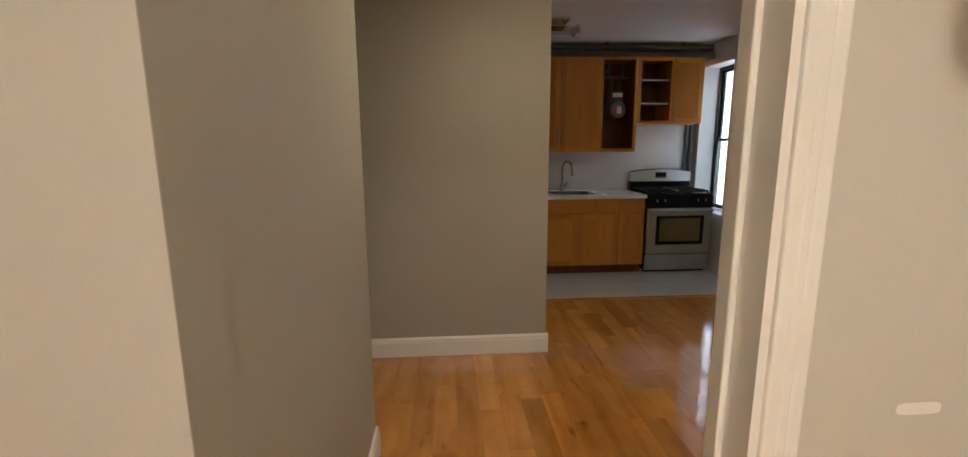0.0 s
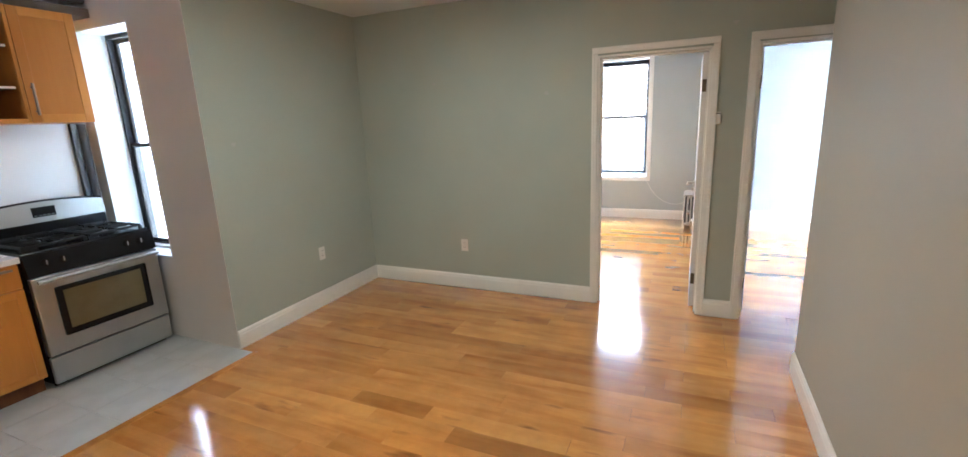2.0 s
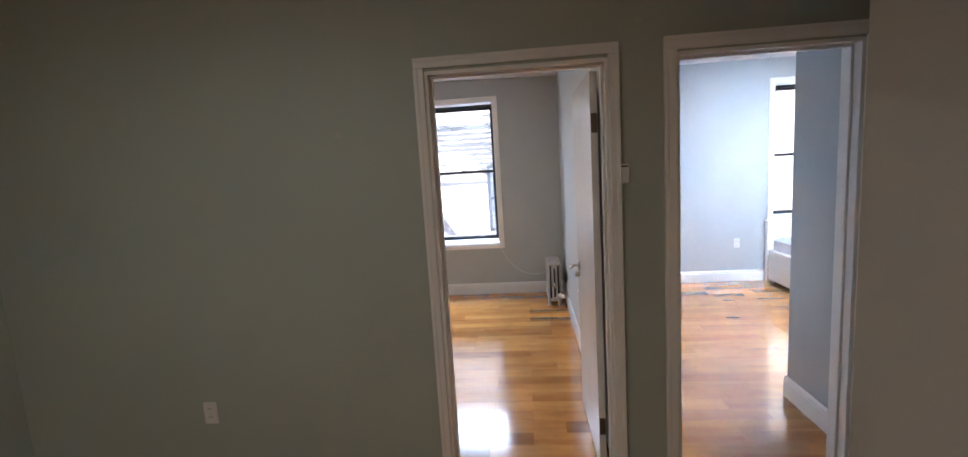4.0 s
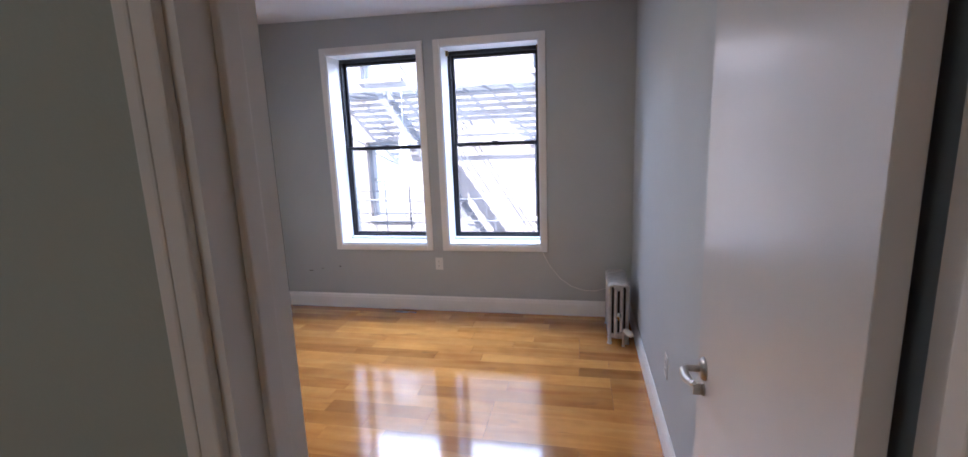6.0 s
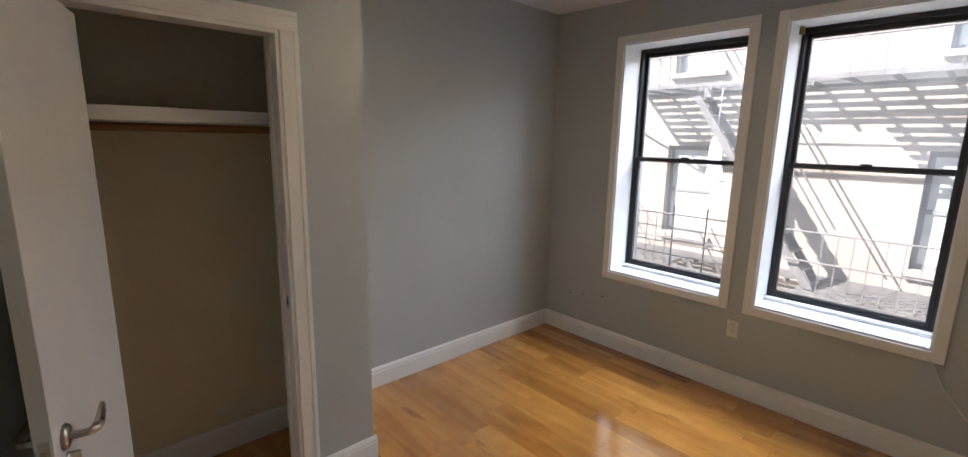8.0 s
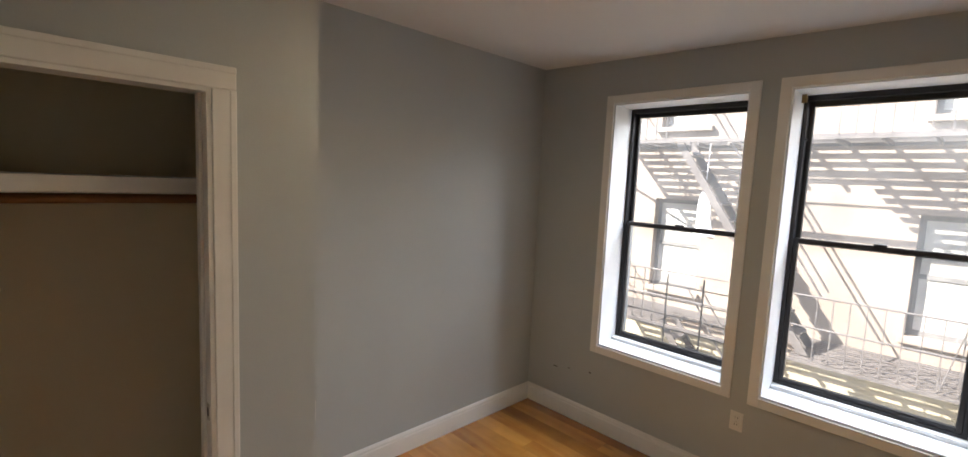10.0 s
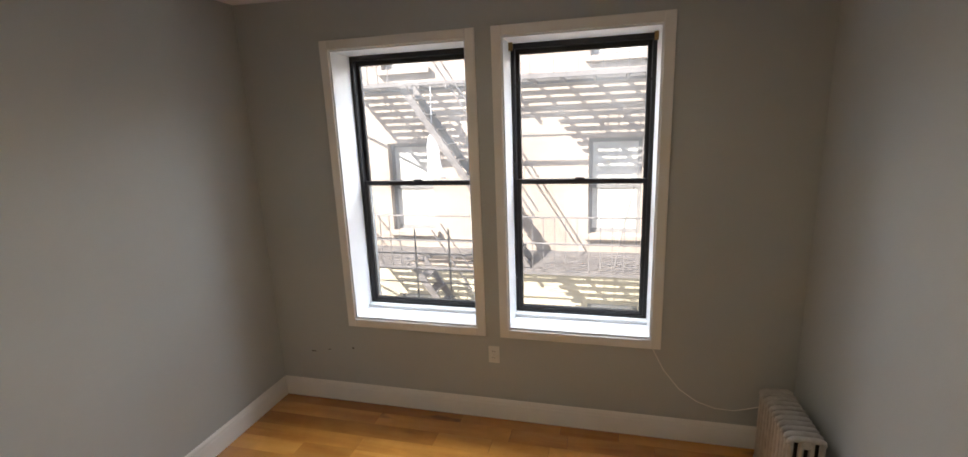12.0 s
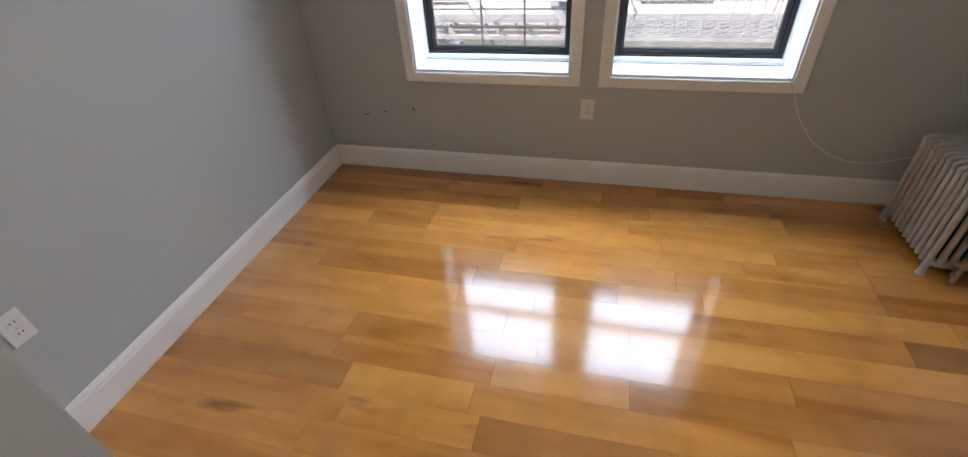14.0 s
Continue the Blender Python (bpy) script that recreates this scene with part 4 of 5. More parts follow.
def carcass(parent, x0, x1, z0, z1, y0, y1, t=0.018, mat=CABWOOD, face=0.0):
    """An open-fronted cabinet box, each board a part."""
    for nm, q in (("side", (x0, x0 + t, y0, y1, z0, z1)), ("side", (x1 - t, x1, y0, y1, z0, z1)), ("top", (x0 + t, x1 - t, y0, y1, z1 - t, z1)),
                  ("bottom", (x0 + t, x1 - t, y0, y1, z0, z0 + t))):
        part(nm, box(*q, 0.001, 1), mat, parent)
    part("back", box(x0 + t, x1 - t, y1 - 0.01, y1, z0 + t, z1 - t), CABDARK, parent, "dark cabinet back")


ZT, ZB, ZR = 2.405, 1.372, 1.685
c = base("wall_cabinet", 0.69, 5.25, ZB, "honey wood wall cabinet with two tall doors", "cabinet", "kitchen wall cabinets")
carcass(c, 0.235, 1.143, ZB, ZT, KF + 0.002, KB)
shaker_door(c, "door", 0.238, 0.688, KF, ZB + 0.002, ZT - 0.004, (0.655, ZB + 0.17))
shaker_door(c, "door", 0.692, 1.141, KF, ZB + 0.002, ZT - 0.004, (0.725, ZB + 0.17))

c = base("wall_cabinet", 1.355, 5.25, ZB, "open honey wood wall cabinet without its door, dark inside", "cabinet", "kitchen wall cabinets")
carcass(c, 1.146, 1.565, ZB, ZT, KF, KB)
for nm, q in (("face_stile", (1.146, 1.172, KF - 0.018, KF, ZB, ZT)), ("face_stile", (1.530, 1.565, KF - 0.018, KF, ZB, ZT)), ("face_rail", (1.172, 1.530, KF - 0.018, KF, ZT - 0.03, ZT)),
              ("face_rail", (1.172, 1.530, KF - 0.018, KF, ZB, ZB + 0.035))):
    part(nm, box(*q, 0.002, 1), CABWOOD, c)
# thin dark sheets laid over the honey sides inside the box
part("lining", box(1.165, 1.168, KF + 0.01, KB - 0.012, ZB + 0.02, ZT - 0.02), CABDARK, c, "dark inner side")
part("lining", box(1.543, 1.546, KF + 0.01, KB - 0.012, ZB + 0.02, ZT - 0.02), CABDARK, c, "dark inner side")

c = base("wall_cabinet", 1.945, 5.25, ZR, "short honey wood wall cabinet, half open shelves and one door", "cabinet", "kitchen wall cabinets")
carcass(c, 1.568, 2.322, ZR, ZT, KF, KB)
for nm, q in (("face_stile", (1.568, 1.605, KF - 0.018, KF, ZR, ZT)), ("face_stile", (1.945, 1.965, KF - 0.018, KF, ZR, ZT)), ("face_rail", (1.605, 1.945, KF - 0.018, KF, ZT - 0.035, ZT)),
              ("face_rail", (1.605, 1.945, KF - 0.018, KF, ZR, ZR + 0.03)), ("divider", (1.945, 1.962, KF, KB - 0.012, ZR + 0.018, ZT - 0.018))):
    part(nm, box(*q, 0.002, 1), CABWOOD, c)
# one thin dark sheet over the inner left side
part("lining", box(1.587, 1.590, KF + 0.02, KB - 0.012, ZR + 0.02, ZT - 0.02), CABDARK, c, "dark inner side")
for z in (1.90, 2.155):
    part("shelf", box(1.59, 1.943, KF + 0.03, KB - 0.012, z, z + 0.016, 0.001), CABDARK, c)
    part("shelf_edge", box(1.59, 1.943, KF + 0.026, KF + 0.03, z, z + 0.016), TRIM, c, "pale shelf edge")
shaker_door(c, "door", 1.967, 2.321, KF, ZR + 0.002, ZT - 0.004, (1.998, ZR + 0.15))
# dark board stands in for the shadow in the gap under the ceiling
tagged(link("cabinet_filler", box(0.235, 2.455, KF + 0.03, KB, ZT + 0.001, ZT + 0.06, 0.002), SOFFIT_SHADE_PIPE), "dark board for the shadow gap above the wall cabinets", "filler board")
e = base("ceiling_pipe", 1.3, 5.12, 2.50, "dark pipe run along the ceiling", "pipe")
part("pipe", tube([(-0.2, 5.14, 2.528), (2.455, 5.14, 2.528)], 0.028, 12), SOFFIT_SHADE_PIPE, e, smooth=True)
for x in (0.3, 1.22, 2.1):
    part("strap", lathe([(0.033, -0.014), (0.033, 0.014)], (x, 5.14, 2.528), 14, "x"), SOFFIT_SHADE_PIPE, e)
    part("hanger", box(x - 0.01, x + 0.01, 5.13, 5.15, 2.556, 2.575), SOFFIT_SHADE_PIPE, e)

m = base("gas_meter", 1.37, 5.25, 1.76, "grey gas meter with a white label in an open cabinet", "gas meter")
part("body", lathe([(0.02, 0.0), (0.075, 0.01), (0.108, 0.05), (0.115, 0.10), (0.108, 0.16), (0.085, 0.205), (0.05, 0.225)], (1.372, 5.245, 1.745), 28), METERGREY, m, smooth=True)
part("face", lathe([(0.095, 0.0), (0.10, -0.012), (0.085, -0.028), (0.03, -0.034)], (1.372, 5.15, 1.845), 28, "y"), METERGREY, m, "round glazed meter face", True)
part("head", box(1.30, 1.445, 5.16, 5.31, 1.965, 2.045, 0.012, 3), METERGREY, m)
part("label_plate", box(1.318, 1.428, 5.152, 5.158, 1.985, 2.032, 0.001), PLASTIC, m, "white label plate")
part("tag", box(1.36, 1.41, 5.112, 5.117, 1.80, 1.88, 0.001), PLASTIC, m, "small white paper tag")
part("tag_mark", box(1.325, 1.352, 5.113, 5.118, 1.82, 1.86, 0.001), material("red_tag", (0.45, 0.09, 0.05), 0.5), m, "small red tag")
for x in (1.325, 1.42):
    part("pipe", tube([(x, 5.235, 2.04), (x, 5.235, 2.13), (x + 0.01, 5.235, 2.17), (x + (0.03 if x > 1.37 else -0.04), 5.235, 2.20), (x + (0.03 if x > 1.37 else -0.04), 5.235, 2.385)], 0.017, 12), GREYPIPE, m, smooth=True)
part("pipe", tube([(1.20, 5.235, 2.21), (1.53, 5.235, 2.21)], 0.016, 12), GREYPIPE, m, smooth=True)
part("regulator", lathe([(0.02, -0.02), (0.045, -0.014), (0.05, 0.0), (0.045, 0.014), (0.02, 0.03)], (1.245, 5.21, 2.28), 18), GREYPIPE, m, smooth=True)

# base units
BF = 4.81
c = base("base_cabinet", 0.855, 5.1, 0, "honey wood sink base cabinet with two doors", "cabinet", "kitchen base cabinets")
part("body", box(0.39, 1.317, BF, 5.436, 0.105, 0.86, 0.002, 1), CABWOOD, c)
part("toe_kick", box(0.39, 1.317, BF + 0.06, BF + 0.08, 0.0, 0.105), CABDARK, c, "dark recessed toe kick")
part("false_front", box(0.394, 1.314, BF - 0.020, BF - 0.0005, 0.705, 0.855, 0.003), CABWOOD, c)
shaker_door(c, "door", 0.394, 0.852, BF, 0.112, 0.695)
shaker_door(c, "door", 0.856, 1.314, BF, 0.112, 0.695)
c = base("base_cabinet", 1.47, 5.1, 0, "narrow honey wood base cabinet with a drawer and door", "cabinet", "kitchen base cabinets")
part("body", box(1.320, 1.615, BF, 5.436, 0.105, 0.86, 0.002, 1), CABWOOD, c)
part("toe_kick", box(1.320, 1.615, BF + 0.06, BF + 0.08, 0.0, 0.105), CABDARK, c, "dark recessed toe kick")
dr = part("drawer", box(1.324, 1.612, BF - 0.020, BF - 0.0005, 0.712, 0.855, 0.003), CABWOOD, c)
bar_handle(dr, 1.468, 0.835, BF - 0.020, "h", 0.21)
shaker_door(c, "door", 1.324, 1.612, BF, 0.112, 0.700, None, rail=0.045)

c = base("dishwasher", 0.085, 5.1, 0, "black dishwasher with a steel door under the worktop", "dishwasher")
part("tub", box(-0.212, 0.387, BF + 0.01, 5.436, 0.06, 0.855, 0.003), BLACK, c)
part("door", box(-0.205, 0.365, BF - 0.028, BF + 0.01, 0.14, 0.77, 0.008), STEEL, c, "steel front")
part("control_strip", box(-0.210, 0.385, BF - 0.03, BF + 0.01, 0.775, 0.855, 0.006), BLACK, c, "black control strip")
part("kick", box(-0.205, 0.385, BF + 0.0, BF + 0.01, 0.01, 0.135), BLACK, c, "black kick plate")

# worktop with the sink's cut-out
SX0, SX1, SY0, SY1 = 0.60, 1.10, 4.93, 5.27
bm = bmesh.new()
for q in ((-0.216, SX0, 4.775, 5.437), (SX1, 1.622, 4.775, 5.437), (SX0, SX1, 4.775, SY0), (SX0, SX1, SY1, 5.437)):
    add_box(bm, *q, 0.865, 0.900)
bmesh.ops.remove_doubles(bm, verts=bm.verts, dist=0.0005)
tagged(link("worktop", bm, QUARTZ), "white quartz kitchen worktop with a sink opening", "worktop")
s = base("kitchen_sink", 0.85, 5.1, 0.70, "undermounted stainless steel kitchen sink", "sink")
bm = bmesh.new()
for q in ((SX0 - 0.006, SX0, SY0 - 0.006, SY1 + 0.006, 0.77, 0.898), (SX1, SX1 + 0.006, SY0 - 0.006, SY1 + 0.006, 0.77, 0.898), (SX0, SX1, SY0 - 0.006, SY0, 0.77, 0.898), (SX0, SX1, SY1, SY1 + 0.006, 0.77, 0.898), (SX0, SX1, SY0, SY1, 0.77, 0.776)):
    add_box(bm, *q)
part("bowl", bm, SINKSTEEL, s)
part("rim", tube([(SX0, SY0, 0.901), (SX1, SY0, 0.901), (SX1, SY1, 0.901), (SX0, SY1, 0.901), (SX0, SY0, 0.901)], 0.004, 6), STEEL, s, smooth=True)
rm = bmesh.new()
for q in ((SX0 - 0.004, SX1 + 0.004, SY0 - 0.004, SY0 + 0.010), (SX0 - 0.004, SX1 + 0.004, SY1 - 0.010, SY1 + 0.004), (SX0 - 0.004, SX0 + 0.010, SY0 + 0.010, SY1 - 0.010), (SX1 - 0.010, SX1 + 0.004, SY0 + 0.010, SY1 - 0.010)):
    add_box(rm, *q, 0.898, 0.9035)
part("flange", rm, STEEL, s, "bright steel flange")
part("drain", lathe([(0.04, 0.776), (0.045, 0.779), (0.03, 0.778), (0.01, 0.777)], (0.85, 5.12, 0), 20), CHROME, s, smooth=True)
fct = base("faucet", 0.80, 5.34, 0.90, "tall chrome gooseneck kitchen faucet", "faucet")
part("base", lathe([(0.028, 0), (0.028, 0.008), (0.02, 0.014), (0.019, 0.075), (0.015, 0.085)], (0.80, 5.34, 0.90), 20), FAUCETMETAL, fct, smooth=True)
neck = [(0.80, 5.34, 0.98), (0.80, 5.34, 1.13)] + [(0.80 + 0.045 * (1 - math.cos(radians(a))), 5.34 - 0.06 * (1 - math.cos(radians(a))), 1.15 + 0.11 * math.sin(radians(a))) for a in (20, 45, 70, 90, 110, 135, 160)]
part("spout", tube(neck + [(0.888, 5.222, 1.13)], 0.0135, 12), FAUCETMETAL, fct, smooth=True)
part("nozzle", tube([(0.886, 5.225, 1.16), (0.89, 5.22, 1.13), (0.892, 5.217, 1.09)], [0.0145, 0.017, 0.016], 12), FAUCETMETAL, fct, smooth=True)
part("lever", tube([(0.82, 5.335, 0.955), (0.845, 5.33, 0.965), (0.865, 5.325, 1.01)], [0.010, 0.008, 0.005], 10), FAUCETMETAL, fct, smooth=True)

# the range
RX0, RX1, RF = 1.642, 2.402, 4.80
r = base("gas_range", 2.02, 5.1, 0, "stainless steel gas range with black cooktop and oven window", "stove")
part("body", box(RX0, RX1, RF + 0.02, 5.42, 0.03, 0.885, 0.004), BLACK, r, "black enamel sides")
part("kick", box(RX0 + 0.02, RX1 - 0.02, RF + 0.06, RF + 0.08, 0.0, 0.03), BLACK, r)
part("drawer", box(RX0 + 0.003, RX1 - 0.003, RF - 0.012, RF + 0.02, 0.035, 0.215, 0.006), STEEL, r, "steel storage drawer")
od = part("oven_door", box(RX0 + 0.003, RX1 - 0.003, RF - 0.022, RF + 0.02, 0.228, 0.745, 0.006), STEEL, r, "steel oven door")
part("window_border", box(RX0 + 0.105, RX1 - 0.105, RF - 0.025, RF - 0.0215, 0.335, 0.665, 0.010), BLACK, od, "black window border")
part("window_glass", box(RX0 + 0.145, RX1 - 0.145, RF - 0.0275, RF - 0.0245, 0.375, 0.635, 0.004), OVENGLASS, od, "dark oven window")
hb = tube([(RX0 + 0.02, RF - 0.062, 0.725), (RX1 - 0.02, RF - 0.062, 0.725)], 0.012, 14)
for x in (RX0 + 0.05, RX1 - 0.05):
    add_tube(hb, [(x, RF - 0.02, 0.722), (x, RF - 0.062, 0.725)], 0.010, 8)
part("handle", hb, STEEL, od, "steel towel-bar handle", True)
cp = bmesh.new()
vs = [cp.verts.new(p) for x in (RX0, RX1) for p in ((x, RF - 0.02, 0.755), (x, RF + 0.06, 0.755), (x, RF + 0.06, 0.895), (x, RF + 0.005, 0.892))]
for q in ((0, 1, 2, 3), (7, 6, 5, 4), (0, 4, 5, 1), (1, 5, 6, 2), (2, 6, 7, 3), (3, 7, 4, 0)):
    cp.faces.new([vs[k] for k in q])
panel = part("control_panel", cp, BLACK, r, "sloped black control panel")
for x in (RX0 + 0.10, RX0 + 0.19, RX1 - 0.19, RX1 - 0.10):
    k = lathe([(0.021, 0.0), (0.021, -0.016), (0.017, -0.026), (0.012, -0.028)], (x, RF - 0.005, 0.83), 20, "y")
    kn = part("knob", k, BLACK, panel, "black burner knob", True)
    part("knob_mark", box(x - 0.003, x + 0.003, RF - 0.036, RF - 0.032, 0.822, 0.85), STEEL, kn, "silver knob mark")
part("cooktop", box(RX0, RX1, RF + 0.03, 5.335, 0.880, 0.905, 0.008), BLACK, r, "black enamel cooktop")
for bx in (RX0 + 0.20, RX1 - 0.20):
    for by in (4.97, 5.22):
        part("burner", lathe([(0.05, 0.905), (0.05, 0.912), (0.036, 0.914), (0.036, 0.924), (0.015, 0.926)], (bx, by, 0), 24), IRON, r, smooth=True)
    gr = bmesh.new()
    x0, x1 = bx - 0.165, bx + 0.165
    for y in (4.86, 5.32):
        add_box(gr, x0, x1, y - 0.006, y + 0.006, 0.922, 0.940, 0.003, 1)
    for x in (x0, x1):
        add_box(gr, x - 0.006, x + 0.006, 4.86, 5.32, 0.922, 0.940, 0.003, 1)
        for y in (4.865, 5.315):
            add_box(gr, x - 0.008, x + 0.008, y - 0.008, y + 0.008, 0.904, 0.925)
    add_box(gr, x0, x1, 5.085, 5.097, 0.922, 0.940, 0.003, 1)
    for by in (4.97, 5.22):
        add_box(gr, bx - 0.005, bx + 0.005, by - 0.11, by - 0.025, 0.926, 0.946, 0.003, 1)
        add_box(gr, bx - 0.005, bx + 0.005, by + 0.025, by + 0.10, 0.926, 0.946, 0.003, 1)
        add_box(gr, x0, bx - 0.025, by - 0.005, by + 0.005, 0.926, 0.946, 0.003, 1)
        add_box(gr, bx + 0.025, x1, by - 0.005, by + 0.005, 0.926, 0.946, 0.003, 1)
    part("grate", gr, IRON, r, "black cast iron grate")
part("back_riser", box(RX0, RX1, 5.335, 5.42, 0.885, 1.01, 0.004), BLACK, r, "black back riser")
bg = bmesh.new()
n = 16
front, back = [], []
for k in range(n + 1):
    x = RX0 + (RX1 - RX0) * k / n
    u = 2 * k / n - 1
    top = 1.118 + 0.032 * (1 - u * u)
    front.append((bg.verts.new((x, 5.325, 1.008)), bg.verts.new((x, 5.345, top))))
    back.append((bg.verts.new((x, 5.42, 1.008)), bg.verts.new((x, 5.42, top))))
for k in range(n):
    bg.faces.new((front[k][0], front[k + 1][0], front[k + 1][1], front[k][1]))
    bg.faces.new((back[k][0], back[k][1], back[k + 1][1], back[k + 1][0]))
    bg.faces.new((front[k][1], front[k + 1][1], back[k + 1][1], back[k][1]))
    bg.faces.new((front[k][0], back[k][0], back[k + 1][0], front[k + 1][0]))
bg.faces.new((front[0][0], front[0][1], back[0][1], back[0][0]))
bg.faces.new((front[n][0], back[n][0], back[n][1], front[n][1]))
gd = part("backguard", bg, STEEL, r, "curved steel backguard")
part("backguard_cap", tube([(RX0 + (RX1 - RX0) * k / 16, 5.352, 1.122 + 0.032 * (1 - (2 * k / 16 - 1) ** 2)) for k in range(17)], 0.009, 8), BLACK, gd, "black top edge", True)
part("display", box(1.955, 2.09, 5.324, 5.345, 1.045, 1.115, 0.003), BLACK, gd, "black clock display")
for k in range(5):
    part("button", box(1.962 + 0.025 * k, 1.978 + 0.025 * k, 5.3215, 5.325, 1.052, 1.060), METERGREY, gd)

e = base("riser_pipe", 2.40, 5.40, 0.9, "grey riser pipe in the kitchen corner", "pipe")
part("pipe", tube([(2.405, 5.405, 0.02), (2.405, 5.405, 1.68)], 0.028, 14), GREYPIPE, e, smooth=True)
part("cover", box(2.335, 2.372, 5.405, 5.437, 0.9, 1.684, 0.003), GREYPIPE, e, "grey metal strip")

# ---- second bedroom: the bed ----
b = base("bed", 6.9, -2.25, 0, "white wooden bed frame with a bare white mattress", "bed")
part("side_rail", box(5.90, 7.87, -1.545, -1.515, 0.035, 0.375, 0.004), TRIM, b)
part("side_rail_cap", box(5.90, 7.87, -1.58, -1.505, 0.375, 0.395, 0.004), TRIM, b)
part("side_rail", box(5.90, 7.87, -3.03, -3.0, 0.035, 0.375, 0.004), TRIM, b)
part("headboard", box(7.87, 7.93, -3.05, -1.49, 0.0, 0.735, 0.005), TRIM, b)
part("headboard_cap", box(7.862, 7.932, -3.06, -1.48, 0.735, 0.752, 0.004), TRIM, b)
part("footboard", box(5.86, 5.90, -3.05, -1.49, 0.0, 0.40, 0.005), TRIM, b)
part("slat_base", box(5.90, 7.87, -3.0, -1.545, 0.28, 0.30), TRIM, b)
for x in (5.93, 6.9, 7.84):
    part("foot", box(x - 0.025, x + 0.025, -1.575, -1.548, 0.0, 0.28), TRIM, b)
bm = bmesh.new()
bmesh.ops.create_grid(bm, x_segments=40, y_segments=30, size=0.5)
for v in bm.verts:
    x, y = v.co.x, v.co.y
    edge = min(0.5 - abs(x), 0.5 - abs(y))
    wob = 0.016 * noise.noise(Vector((x * 9, y * 7, 0.3))) + 0.010 * noise.noise(Vector((x * 21, y * 17, 2.3)))
    v.co = Vector((6.885 + x * 1.94, -2.275 + y * 1.43, 0.56 + wob - 0.05 * max(0, 1 - edge / 0.035) ** 2))
ext = bmesh.ops.extrude_edge_only(bm, edges=[q for q in bm.edges if q.is_boundary])
for v in [q for q in ext["geom"] if isinstance(q, bmesh.types.BMVert)]:
    v.co.z = 0.305
part("mattress", bm, SHEET, b, "bare white mattress", True)
for o in b.children:
    o.location.y += 0.05

# ---- outside ----
tagged(link("ground", box(-400, 400, -400, 400, -9.3, -9.0), ASPHALT), "pale concrete yard far below", "ground", kind="structure")
FX = 12.6
WINDOW_Y = (-7.9, -4.65, -1.5, 1.88, 5.25, 8.65, 11.9)
STOREYS = (-5.3, -2.6, 0.10, 2.80)
WW, WH = 0.40, 1.51              # half the width and the height of a far window
hs = base("apartment_building", FX + 4, 2, -9, "cream apartment house with recessed windows in sunlight", "building")


def far_wall(name, z0, z1, mat, label=""):
    """A storey's outer wall with its window openings, in front of the dark core of the house."""
    holes = [(y - WW, y + WW, z, z + WH) for z in STOREYS if z0 <= z and z + WH <= z1 for y in WINDOW_Y]
    w = pierced(name, "x", FX, FX + 0.22, -14, 18, z0, z1, holes, mat, kind="", label=label, category="")
    w.parent, w.matrix_parent_inverse = hs, Matrix.Translation(-hs.location)


far_wall("upper_wall", -0.45, 5.1, FACADE)
far_wall("lower_wall", -9.0, -0.45, FACADELOW, "yellow brick lower wall")
part("core", box(FX + 0.22, FX + 8, -14, 18, -9.0, 5.1), FARFRAME, hs)
part("belt_course", box(FX - 0.05, FX - 0.001, -14, 18, -0.52, -0.42, 0.01), FACADE, hs)
part("cornice", box(FX - 0.35, FX + 0.2, -14.2, 18.2, 5.1, 5.4, 0.03), FACADE, hs)
part("parapet", box(FX, FX + 8, -14, 18, 5.4, 5.6), FACADE, hs)


def far_window(y, z):
    """A sash window set back in its opening, with a pale blind behind the glass."""
    x = FX + 0.13
    fr = box(x, x + 0.05, y - WW, y - WW + 0.06, z, z + WH)
    for q in ((y + WW - 0.06, y + WW, z, z + WH), (y - WW + 0.06, y + WW - 0.06, z, z + 0.07), (y - WW + 0.06, y + WW - 0.06, z + WH - 0.07, z + WH), (y - WW + 0.06, y + WW - 0.06, z + 0.72, z + 0.78)):
        add_box(fr, x, x + 0.05, *q)
    w = part("window", fr, FARFRAME, hs, "dark framed sash window set back in the wall")
    for z0, z1 in ((z + 0.07, z + 0.72), (z + 0.78, z + WH - 0.07)):
        part("pane", box(x + 0.02, x + 0.03, y - WW + 0.06, y + WW - 0.06, z0, z1), FARGLASS, w, "pane with a pale blind")
    part("sill", box(FX - 0.09, FX + 0.13, y - WW - 0.06, y + WW + 0.06, z - 0.08, z - 0.001, 0.01), FACADE, w)


for level in STOREYS:
    for y in WINDOW_Y:
        far_window(y, level)


